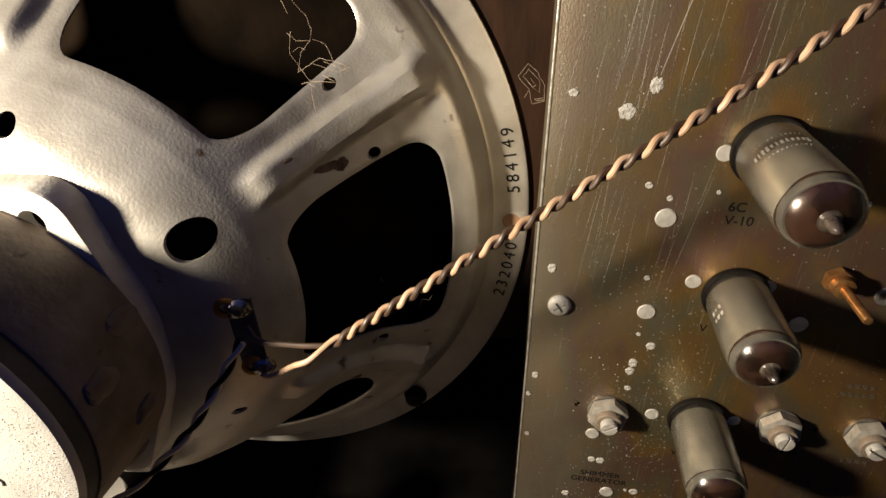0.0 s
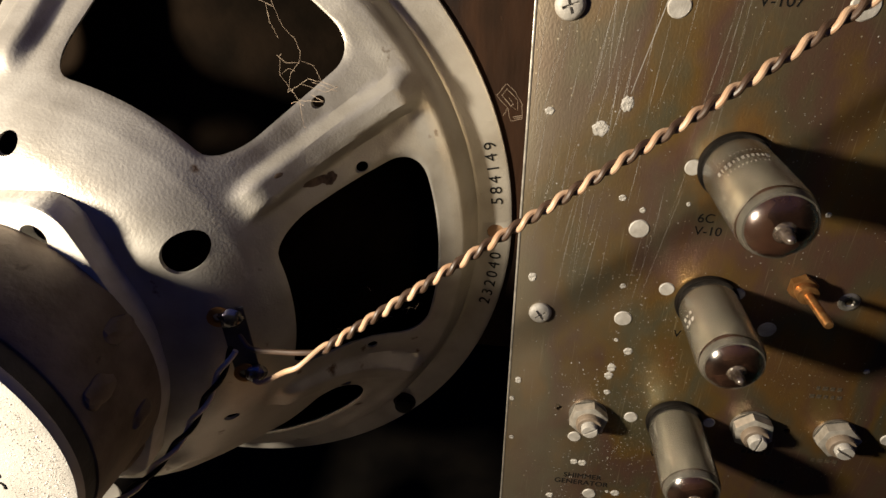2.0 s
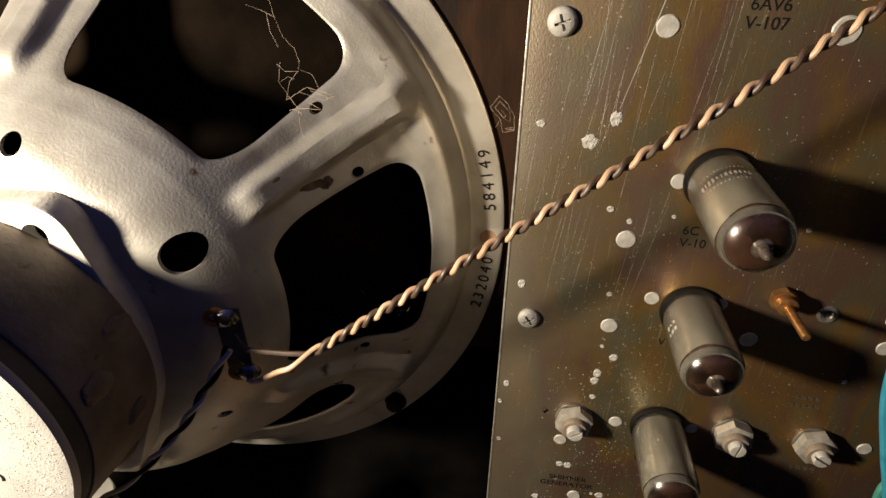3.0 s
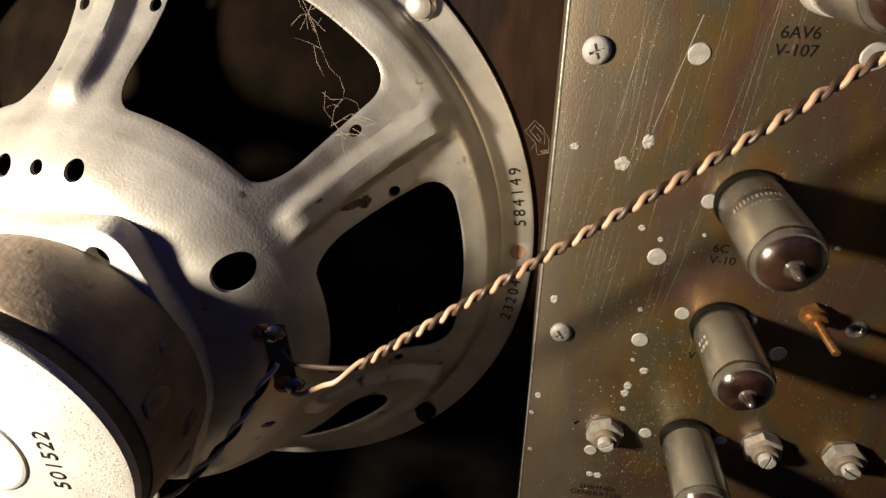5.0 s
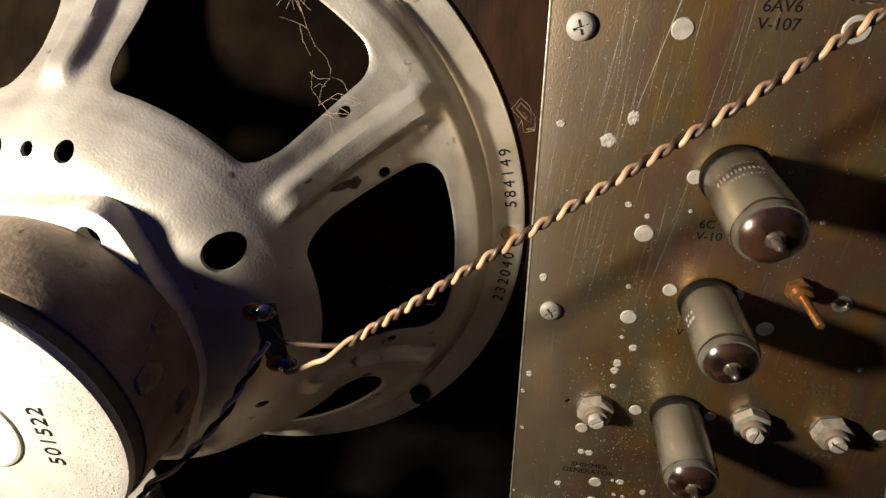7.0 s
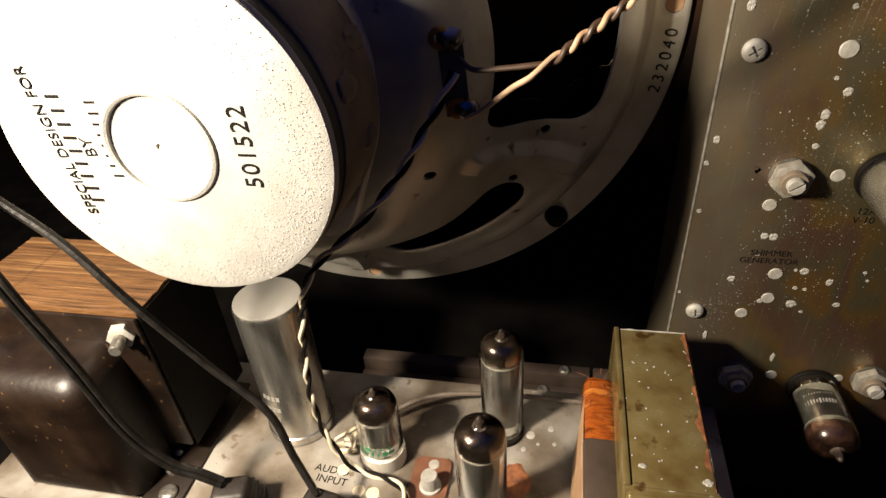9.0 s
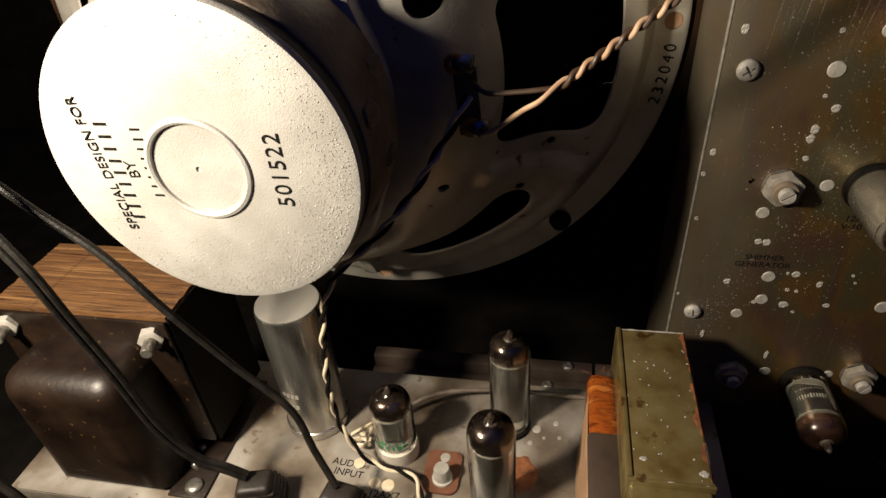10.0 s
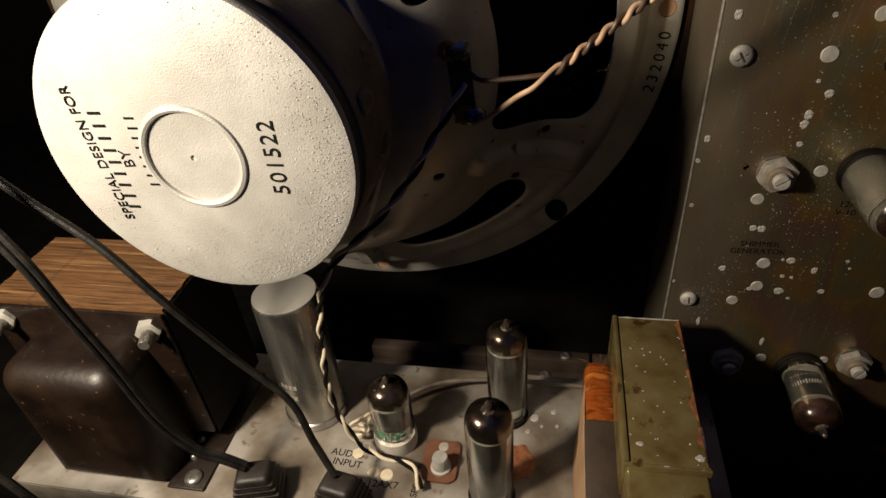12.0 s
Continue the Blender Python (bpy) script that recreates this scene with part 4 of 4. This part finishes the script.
o = part("rust_patch", crust_mesh(0.008, 0.010, 77), M_RUST, chassis, "red-brown rust patch")
o.matrix_basis = on_chassis(-0.0385, 0.108)

rnd = random.Random(31)
b = bmesh.new()
for i in range(900):
    x, y, r = rnd.uniform(-0.29, 0.0), rnd.uniform(0.068, 0.164), 0.00012 + 0.00045 * rnd.random() ** 4
    el, ph = rnd.uniform(0.4, 1.0), rnd.uniform(0, 6.28)
    ring = []
    for k in range(6):
        u, w = r * math.cos(k * 1.0472) * rnd.uniform(0.7, 1.3), r * el * math.sin(k * 1.0472) * rnd.uniform(0.7, 1.3)
        ring.append(b.verts.new((x + 0.15 + u * math.cos(ph) - w * math.sin(ph), y - 0.11 + u * math.sin(ph) + w * math.cos(ph), 0.05002)))
    top = b.verts.new((x + 0.15, y - 0.11, 0.05002 + r * 0.5))
    for k in range(6):
        b.faces.new((ring[k], ring[(k + 1) % 6], top))
tagged(part("dirt_crumb", b, M_STAIN, chassis, "dark brown crumbs of dirt", smooth=False), kind="stuff")

GC = "tubes on the amplifier"
valve(-0.0465, 0.1375, 0.0, 0.0104, 0.0693, (0, 0, 20), "tall glass vacuum tube with silvery dark top", "tall", GC, 6)
valve(-0.0500, 0.0890, 0.0, 0.0106, 0.0680, (0, 0, 60), "tall glass vacuum tube with silvery dark top", "tall", GC, 7)
tc = valve(-0.1030, 0.1140, 0.0, 0.0106, 0.0490, (0, 0, 10), "short clear vacuum tube with green print in a pale socket", "clear", GC, 8, socket=0.0085, socket_mat=M_CERAMIC)
print_bars(tc, 0.0106, ((0.0182, 5, 0.0024, 0.0024, 95), (0.0150, 6, 0.0024, 0.0030, 100)), 262, M_GREEN)

can = thing("can_capacitor", -0.1525, 0.1300, 0.0, "dull aluminium can capacitor standing on the chassis", "capacitor")
part("can_body", lathe([(0, 0), (0.0163, 0), (0.0172, 0.0008), (0.0172, 0.0050), (0.0164, 0.0056), (0.0161, 0.007), (0.0161, 0.0825), (0.0156, 0.0840), (0.0152, 0.0845)], 64), M_ALU, can)
part("lid", lathe([(0.0156, 0.0838), (0.0154, 0.0846), (0.0148, 0.0849), (0.0, 0.0848)], 64), M_LID, can, "flat pale lid")
for h, n, w in ((0.034, 4, 0.0018), (0.026, 3, 0.0022), (0.019, 2, 0.0012)):
    for i in range(n):
        a = radians(262 + (i - n / 2) * 9)
        o = part("stamped_mark", box(-w / 2, w / 2, -0.0001, 0.0001, -0.0013, 0.0013), M_PRINT, can)
        o.matrix_basis = Matrix.Translation((0.01612 * math.cos(a), 0.01612 * math.sin(a), h)) @ Matrix.Rotation(a + math.pi / 2, 4, "Z")

# output transformer
ot = thing("output_transformer", 0.018, 0.107, 0.0, "dirty olive-plated output transformer with orange windings", "transformer")
b = bmesh.new()
add_box(b, -0.0135, 0.0155, -0.0400, 0.0400, 0.0, 0.0670, bevel=0.0016, seg=3)
part("bell_cover", b, M_OLIVE, ot, "scratched olive steel cover")
b = bmesh.new()
add_box(b, -0.0145, 0.0150, -0.0750, -0.0405, 0.0, 0.0655, bevel=0.0016, seg=3)
part("front_cover", b, M_OLIVE, ot, "scratched olive steel cover")
part("seam", box(-0.0152, 0.0158, -0.0412, -0.0396, 0.0, 0.0678, bevel=0.0005), M_OLIVE, ot)
part("edge_strip", box(-0.0152, -0.0130, -0.0394, 0.0400, 0.03, 0.0677, bevel=0.0005), M_OLIVE, ot, "worn folded edge")
b = bmesh.new()
cols = []
for i in range(46):
    y = -0.0393 + 0.0787 * i / 45
    w = 0.0014 + 0.0034 * noise.noise(Vector((y * 130, 3.3, 0))) + 0.0012 * noise.noise(Vector((y * 520, 1.3, 0)))
    cols.append([b.verts.new(v) for v in ((0.0152 - max(w, 0.0004), y, 0.06703), (0.0146, y, 0.06708), (0.01558, y, 0.0662), (0.01560, y, 0.0640 - 0.010 * abs(noise.noise(Vector((y * 200, 7.7, 0)))))) ])
for p, q in zip(cols, cols[1:]):
    for k in range(3):
        b.faces.new((p[k], p[k + 1], q[k + 1], q[k]))
part("rust_edge", b, M_RUST, ot, "ragged rust along the corner")
b = bmesh.new()
add_box(b, -0.0270, -0.0137, -0.0360, 0.0290, 0.008, 0.0480, bevel=0.004, seg=3)
for v in b.verts:
    v.co += Vector((0, 0, 0.0012)) * noise.noise(v.co * 160)
part("winding", b, M_COIL, ot, "glossy orange varnished winding")
part("paper_wrap", box(-0.0275, -0.0138, -0.0600, -0.0060, 0.006, 0.0486, bevel=0.002), M_DARKPAPER, ot, "dark brown paper wrap")
b = bmesh.new()
pts = spline([(-0.0292, -0.060, 0.0), (-0.0300, -0.02, 0.0), (-0.0296, 0.010, 0.0), (-0.0270, 0.026, 0.0)], 6)
lo = [b.verts.new((p.x, p.y, 0.002)) for p in pts]
hi = [b.verts.new((p.x + 0.002, p.y, 0.0450 + 0.0012 * noise.noise(p * 200))) for p in pts]
lo2 = [b.verts.new((p.x + 0.0008, p.y, 0.002)) for p in pts]
hi2 = [b.verts.new((p.x + 0.0028, p.y, 0.0452)) for p in pts]
for i in range(len(pts) - 1):
    b.faces.new((lo[i], lo[i + 1], hi[i + 1], hi[i]))
    b.faces.new((lo2[i], hi2[i], hi2[i + 1], lo2[i + 1]))
    b.faces.new((hi[i], hi[i + 1], hi2[i + 1], hi2[i]))
part("paper_flap", b, M_KRAFT, ot, "light brown kraft paper flap")
b = bmesh.new()
rnd = random.Random(5)
for i in range(16):
    p0 = Vector((rnd.uniform(-0.026, -0.014), rnd.uniform(0.014, 0.030), 0.047))
    p1 = p0 + Vector((rnd.uniform(-0.004, 0.004), rnd.uniform(-0.005, 0.005), rnd.uniform(0.0005, 0.003)))
    p2 = p1 + Vector((rnd.uniform(-0.003, 0.003), rnd.uniform(-0.004, 0.004), -0.002))
    add_tube(b, spline([p0, p1, p2], 5), 0.00009, 5)
part("frayed_threads", b, M_RUST, ot, "frayed rusty threads")
b = bmesh.new()
for i in range(34):
    x, y = rnd.uniform(-0.0125, 0.0140), rnd.uniform(-0.038, 0.030)
    k = 3.0 if i in (4, 11) else 0.7
    x = -0.0085 if i == 4 else 0.0125 if i == 11 else x
    y = -0.031 if i == 4 else -0.035 if i == 11 else y
    q = crust_mesh(k * rnd.uniform(0.0002, 0.0008), k * rnd.uniform(0.0002, 0.0007), 900 + i)
    for v in q.verts:
        v.co += Vector((x, y, 0.06702))
    me = bpy.data.meshes.new("chips")
    q.to_mesh(me)
    q.free()
    b.from_mesh(me)
    bpy.data.meshes.remove(me)
tagged(part("paint_chip", b, M_SPOT, ot), kind="stuff")

b = bmesh.new()
for line in (((-0.0146, -0.0390, 0.0672), (-0.0146, 0.0396, 0.0672)), ((-0.0130, 0.0394, 0.0668), (0.0148, 0.0394, 0.0668)), ((-0.0140, -0.0404, 0.0674), (0.0154, -0.0404, 0.0674)), ((0.0150, -0.0390, 0.0664), (0.0150, -0.0200, 0.0664))):
    p, q = Vector(line[0]), Vector(line[1])
    pts = [p + (q - p) * (i / 40) + Vector((0.00010 * noise.noise(Vector((i * 0.7, p.x * 900, 1))), 0, 0.00012 * noise.noise(Vector((i * 0.6, p.y * 900, 2))))) for i in range(41)]
    add_tube(b, pts, lambda f: 0.00034 * (1 + 0.7 * noise.noise(Vector((f * 9, q.x * 500, q.y * 500)))), 7)
part("worn_glint_edge", b, M_RIVET, ot, "bright worn metal edge")

# power transformer
pt = thing("power_transformer", -0.2425, 0.12, 0.0, "brown enamelled power transformer with rusty laminations", "transformer")
lam = box(-0.0465, 0.0465, 0.0, 0.00164, 0.014, 0.096)
lam_mesh = finish("lamination", lam, M_LAMS, False)
rnd = random.Random(11)
for i in range(30):
    o = new("lamination", lam_mesh)
    o.parent = pt
    o.location = (rnd.uniform(-0.0003, 0.0003), -0.019 + 0.050 * i / 30, rnd.choice((0, 0, 0, -0.00003, -0.00012)))


# added black sheet: paints the right side's shade over the lamination ends
part("side_shade_sheet", box(0.0468, 0.0474, -0.0190, 0.0310, 0.010, 0.0945), M_BLACK, pt, "added black sheet standing in for shade on the laminations' side")


def bell(y_back, y_front, name):
    bm = bmesh.new()
    add_box(bm, -0.0310, 0.0320, min(y_back, y_front), max(y_back, y_front), 0.001, 0.0800)
    out = 1 if y_front > y_back else -1
    es = [e for e in bm.edges if all(abs(v.co.y - y_front) < 1e-6 for v in e.verts) or
          (abs(e.verts[0].co.y - e.verts[1].co.y) > 0.01 and e.verts[0].co.z > 0.05)]
    bmesh.ops.bevel(bm, geom=es, offset=0.0125, segments=8, profile=0.5, affect="EDGES")
    return part(name, bm, M_BELL, pt, "dark brown enamelled bell cover")


bell(-0.0215, -0.0505, "front_bell")
bell(0.0315, 0.0450, "rear_bell")
fl = bmesh.new()
add_box(fl, -0.0465, 0.0465, -0.0215, -0.0195, 0.012, 0.0945, bevel=0.0008)
part("front_flange", fl, M_BELL, pt, "dark brown flange")
part("mounting_foot", box(0.030, 0.050, -0.048, 0.030, 0.0, 0.0018, bevel=0.0006), M_BELL, pt, "brown steel mounting foot")
part("left_foot", box(-0.046, -0.029, -0.02, 0.030, 0.0, 0.0018, bevel=0.0006), M_BELL, pt, "brown steel mounting foot")
for x in (-0.0385, 0.0385):
    t = part("clamp_bolt", hexagon(bmesh.new(), 0.0058, 0.0, 0.0044), M_RIVET, pt, "greasy steel bolt and nut")
    t.matrix_basis = pose(x, -0.0215, 0.0870, 90, 0, 20)
    s = part("bolt_end", lathe([(0.0027, 0.0042), (0.0027, 0.0115), (0.0023, 0.0122), (0, 0.0122)], 20), M_STEEL, t)
for x, y, r in ((0.0420, -0.0420, 0.0046), (0.0360, -0.0300, 0.0024), (0.0345, -0.0200, 0.0022)):
    s = part("foot_screw", cross_screw(r), M_STEEL, pt, "dull cross-head screw")
    s.location = (x, y, 0.0018)

# phono socket plate with its screw, beside the short tube
jack = thing("speaker_socket", -0.0775, 0.1035, 0.0, "brown phenolic socket plate screwed to the chassis", "socket")
b = bmesh.new()
add_box(b, -0.0090, 0.0090, -0.0120, 0.0120, 0.0, 0.0016)
bmesh.ops.bevel(b, geom=[e for e in b.edges if abs(e.verts[0].co.z - e.verts[1].co.z) > 0.001], offset=0.004, segments=5, profile=0.5, affect="EDGES")
part("base_plate", b, M_PHENOLIC, jack)
s = part("contact", lathe([(0, 0.0016), (0.0052, 0.0016), (0.0052, 0.0028), (0.0042, 0.0032), (0.0040, 0.0090), (0.0036, 0.0104), (0, 0.0106)], 26), M_RIVET, jack, "pale metal contact cap")
s.location = (0.0010, -0.0040, 0)
s = part("rivet", rivet_mesh(0.0027, 3), M_RIVET, jack)
s.location = (0.0005, 0.0080, 0.0016)


# mains plugs
def plug(x, y, z, turn, name_label):
    t = thing("power_plug", x, y, z, name_label, "plug", "plugs on the chassis", turn=(0, 0, turn))
    b = bmesh.new()
    add_box(b, -0.0125, 0.0125, -0.0090, 0.0090, 0.0, 0.0200)
    for v in b.verts:
        if v.co.z > 0.01:
            v.co.x *= 0.62
            v.co.y *= 0.66
    bmesh.ops.bevel(b, geom=list(b.edges), offset=0.0022, segments=3, profile=0.5, affect="EDGES")
    part("plug_body", b, M_PLUG, t)
    for i in range(4):
        h = 0.0045 + 0.0034 * i
        k = 1 - 0.38 * h / 0.02
        part("grip_rib", box(-0.0130 * k, 0.0130 * k, -0.0094 * k, 0.0094 * k, h, h + 0.0013, bevel=0.0005), M_PLUG, t)
    return t


plug(-0.1620, 0.0750, 0.0, 15, "brown rubber mains plug pushed into the chassis")
plug(-0.1195, 0.0745, 0.0, -10, "brown rubber plug pushed into the chassis")

# ---- wires ----
def cord(name, pts, r, mat, label, pair=False, category="cable"):
    line = spline(pts, 16)
    if not pair:
        return solid(name, tube(line, r, 10), mat, label, category)
    t = thing(name, *pts[0], label, category)
    base = Vector(pts[0])
    for sgn in (-1, 1):
        moved = []
        for i, p in enumerate(line):
            d = (line[min(i + 1, len(line) - 1)] - line[max(i - 1, 0)]).normalized()
            u = d.cross(Vector((0.3, -0.6, 0.7))).normalized()
            moved.append(p + u * (r * 0.88 * sgn) - base)
        part("conductor", tube(moved, r, 10), mat, t)
    return t


def twisted_pair(name, pts, pitch, r, mat_a, mat_b, label, phase=0.0, tails=((), ())):
    line = resample(spline(pts, 40), 0.0007)
    t = thing(name, *pts[0], label, "wire")
    base = Vector(pts[0])
    for k, mat in enumerate((mat_a, mat_b)):
        strand = twisted(line, r * 0.98, pitch, phase + math.pi * k)
        if tails[k]:
            lead = spline([*tails[k], strand[4], strand[10]], 10)[:-10]
            strand = lead + strand[4:]
        part("strand", tube([p - base for p in strand], r, 10), mat, t, "tan insulated strand" if k == 0 else "dark insulated strand")
    return t


WA = (-0.0295, 0.1190, 0.1945)
twisted_pair("twisted_speaker_wire", [WA, (0.030, 0.1250, 0.2405), (0.075, 0.1310, 0.2740), (0.110, 0.1370, 0.3010), (0.150, 0.1430, 0.3330), (0.20, 0.150, 0.375)], -0.0095, 0.00090, M_TAN, M_UMBER,
             "twisted tan and brown wire from the loudspeaker terminals", 0.6,
             (((-0.0555, 0.1245, 0.1750), (-0.0500, 0.1195, 0.1795), (-0.0400, 0.1155, 0.1885), (-0.0340, 0.1145, 0.1925)), ((-0.0570, 0.1235, 0.1950), (-0.0520, 0.1205, 0.1925), (-0.0420, 0.1190, 0.1935), (-0.0340, 0.1185, 0.1945))))
twisted_pair("twisted_input_wire", [(-0.0580, 0.1200, 0.1920), (-0.0660, 0.1180, 0.1780), (-0.0800, 0.1150, 0.1560), (-0.0960, 0.1090, 0.1380), (-0.1120, 0.1030, 0.1240), (-0.1215, 0.1040, 0.1020), (-0.1265, 0.1060, 0.0760), (-0.1290, 0.1060, 0.0500),
                                    (-0.1270, 0.1050, 0.0280), (-0.1190, 0.1020, 0.0120), (-0.1080, 0.0985, 0.0080), (-0.0960, 0.0960, 0.0085), (-0.0880, 0.0930, 0.0070), (-0.0840, 0.0850, 0.0040)],
             0.0240, 0.00092, M_CREAM, M_BLACK, "loosely twisted cream and black wire", 1.2)
cord("lamp_cord", [(-0.360, 0.090, 0.290), (-0.290, 0.075, 0.248), (-0.228, 0.063, 0.198), (-0.2020, 0.0590, 0.1600), (-0.1970, 0.0610, 0.1300), (-0.1936, 0.0635, 0.1020), (-0.1900, 0.0665, 0.0640), (-0.1815, 0.0700, 0.0395), (-0.1720, 0.0730, 0.0300), (-0.1650, 0.0750, 0.0225)], 0.0014, M_CORD, "black two-core rubber mains cord", pair=True)
cord("black_cable", [(-0.360, 0.120, 0.300), (-0.290, 0.095, 0.235), (-0.245, 0.084, 0.198), (-0.2110, 0.0785, 0.1700), (-0.1885, 0.0785, 0.1480), (-0.1720, 0.0790, 0.1215), (-0.1560, 0.0840, 0.0880), (-0.1375, 0.0850, 0.0620), (-0.1300, 0.0820, 0.0380), (-0.1210, 0.0765, 0.0210)], 0.0017, M_CORD, "thick black rubber cord")
rnd = random.Random(44)
b = bmesh.new()
for k in range(3):
    c = Vector((-0.1215, 0.1120, 0.003))
    pts = [c + Vector((0.0035 * math.cos(a + k) * (1 + 0.2 * k), 0.0030 * math.sin(a + k), 0.0014 * k + a * 0.0007)) for a in [i * 0.7 for i in range(11)]]
    add_tube(b, spline(pts + [c + Vector((0.006 + 0.002 * k, 0.004, 0.012 + 0.003 * k))], 4), 0.0008, 7)
solid("cloth_wire_knot", b, M_CREAM, "knot of cream cloth-covered wire beside the tube socket", "wire")
cord("grey_wire", [(-0.1180, 0.1240, 0.004), (-0.0980, 0.1390, 0.0090), (-0.0800, 0.1480, 0.0095), (-0.0600, 0.1530, 0.0080), (-0.0420, 0.1560, 0.0060), (0.004, 0.158, 0.003)], 0.0013, M_GREYWIRE, "grey-brown wire behind the tubes", category="wire")
for nm, mat, pts, r, lab in (("blue_wire", M_BLUE, [(0.150, 0.125, 0.275), (0.1400, 0.125, 0.238), (0.1405, 0.125, 0.219), (0.1435, 0.125, 0.198), (0.1515, 0.125, 0.175), (0.1595, 0.125, 0.154), (0.174, 0.128, 0.110)], 0.0014, "blue insulated wire hanging before the panel"),
                             ("yellow_wire", M_YELLOW, [(0.152, 0.123, 0.268), (0.1430, 0.124, 0.233), (0.1440, 0.124, 0.214), (0.1468, 0.124, 0.198), (0.1550, 0.124, 0.174), (0.1625, 0.124, 0.154), (0.177, 0.127, 0.110)], 0.0013, "yellow insulated wire hanging before the panel"),
                             ("grey_cable", M_GREYWIRE, [(0.142, 0.119, 0.290), (0.1460, 0.120, 0.245), (0.1490, 0.121, 0.220), (0.1535, 0.121, 0.199), (0.1600, 0.121, 0.174), (0.1665, 0.122, 0.155), (0.181, 0.125, 0.110)], 0.0021, "grey-brown cable hanging before the panel"),
                             ("green_wire", M_GREENWIRE, [(0.168, 0.128, 0.168), (0.1600, 0.128, 0.161), (0.1585, 0.128, 0.153), (0.164, 0.130, 0.135), (0.174, 0.132, 0.110)], 0.0013, "green insulated wire hanging before the panel")):
    cord(nm, pts, r, mat, lab, category="wire")

board = thing("wooden_board", -0.32, 0.022, -0.12, "orange-brown wooden board standing upright beside the amplifier", "board")
part("plank", box(-0.10, 0.077, -0.008, 0.008, 0.0, 0.186, bevel=0.0015), M_LAMS, board)
cord("side_cable", [(-0.330, -0.03, 0.170), (-0.275, 0.012, 0.098), (-0.248, 0.031, 0.072), (-0.2360, 0.034, 0.050), (-0.2300, 0.036, 0.000), (-0.228, 0.036, -0.118)], 0.0019, M_CORD, "black cable hanging over the wooden board")


# ---- cobwebs ----
def cobweb(name, origin, unit, lines, radius, label, seed):
    """Dusty threads: bent lines drawn in an upright plane, in small units right and down from the origin."""
    rnd = random.Random(seed)
    bm = bmesh.new()
    o = Vector(origin)
    for line in lines:
        depth = rnd.uniform(-0.0015, 0.0015)
        pts = []
        for i, (x, y) in enumerate(line):
            pts.append(o + Vector((x * unit, depth + rnd.uniform(-0.0012, 0.0012), -y * unit)))
        fine = []
        for p, q in zip(pts, pts[1:]):
            n = max(2, int((q - p).length / 0.0012))
            for k in range(n):
                fine.append(p + (q - p) * (k / n) + Vector((rnd.uniform(-1, 1), rnd.uniform(-1, 1), rnd.uniform(-1, 1))) * 0.00012)
        fine.append(pts[-1])
        ph = rnd.uniform(0, 9)
        add_tube(bm, fine, lambda f: radius * (1 + 0.45 * noise.noise(Vector((f * 14, ph, 0)))), 5)
    return solid(name, bm, M_WEB, label, "cobweb", kind="stuff")


cobweb("cobweb", (-0.0446, 0.1560, 0.2693), 0.000200,
       [[(-2, -36), (10, -26), (30, -26), (34, -44)], [(-2, -36), (-5, -6), (9, 18), (21, 32)], [(30, -26), (14, -10), (9, 18)], [(21, 32), (7, 14)], [(21, 32), (64, 30), (42, 22)], [(9, 18), (40, -2), (87, 8), (66, 18), (30, 4)],
        [(46, 2), (84, 16)], [(21, 32), (32, 38)], [(21, 32), (10, 36)], [(21, 32), (22, 60), (26, 84)], [(34, -44), (25, -60), (12, -78), (2, -104), (-10, -140), (-24, -166), (-30, -190)],
        [(30, -26), (48, -20), (60, 6)], [(-5, -6), (8, -14), (20, -12)], [(2, -104), (-20, -112), (-40, -120)], [(0, -60), (-8, -84), (-12, -108)]],
       0.00006, "ragged dusty cobweb hanging at a spoke of the loudspeaker", 3)
cobweb("cobweb", (-0.0489, 0.1600, 0.2999), 0.000200,
       [[(-33, 20), (-10, 2), (0, 0), (12, 28)], [(-18, 25), (-4, 2), (2, 30)], [(0, 0), (27, 25)], [(0, 0), (-12, -22), (4, -40)], [(0, 0), (14, -26)], [(-8, 2), (-6, 26)], [(6, -6), (36, -14), (60, 14)], [(14, 18), (22, 6)]],
       0.00006, "tuft of dusty cobweb in the loudspeaker opening", 8)
cobweb("cobweb", (0.0218, 0.1660, 0.2675), 0.000190,
       [[(6, 0), (-8, 20), (10, 40), (16, 62), (36, 58), (34, 30), (22, 12), (6, 0)], [(8, 8), (0, 20), (16, 34), (28, 46), (26, 24), (8, 8)], [(10, 40), (4, 52)], [(12, 20), (20, 30), (16, 36)], [(20, 54), (34, 50)], [(22, 58), (35, 54)]],
       0.00006, "dusty scrap of cobweb between loudspeaker rim and panel", 5)
cobweb("cobweb", (-0.0289, 0.1720, 0.1654), 0.000215,
       [[(70, -44), (84, -52), (96, -54), (102, -66)], [(84, -52), (78, -40)], [(28, -14), (40, -24), (52, -30)], [(-60, 12), (-38, 8), (-20, 9)], [(8, -92), (14, -84)]],
       0.00005, "faint dusty threads in the lower loudspeaker opening", 12)
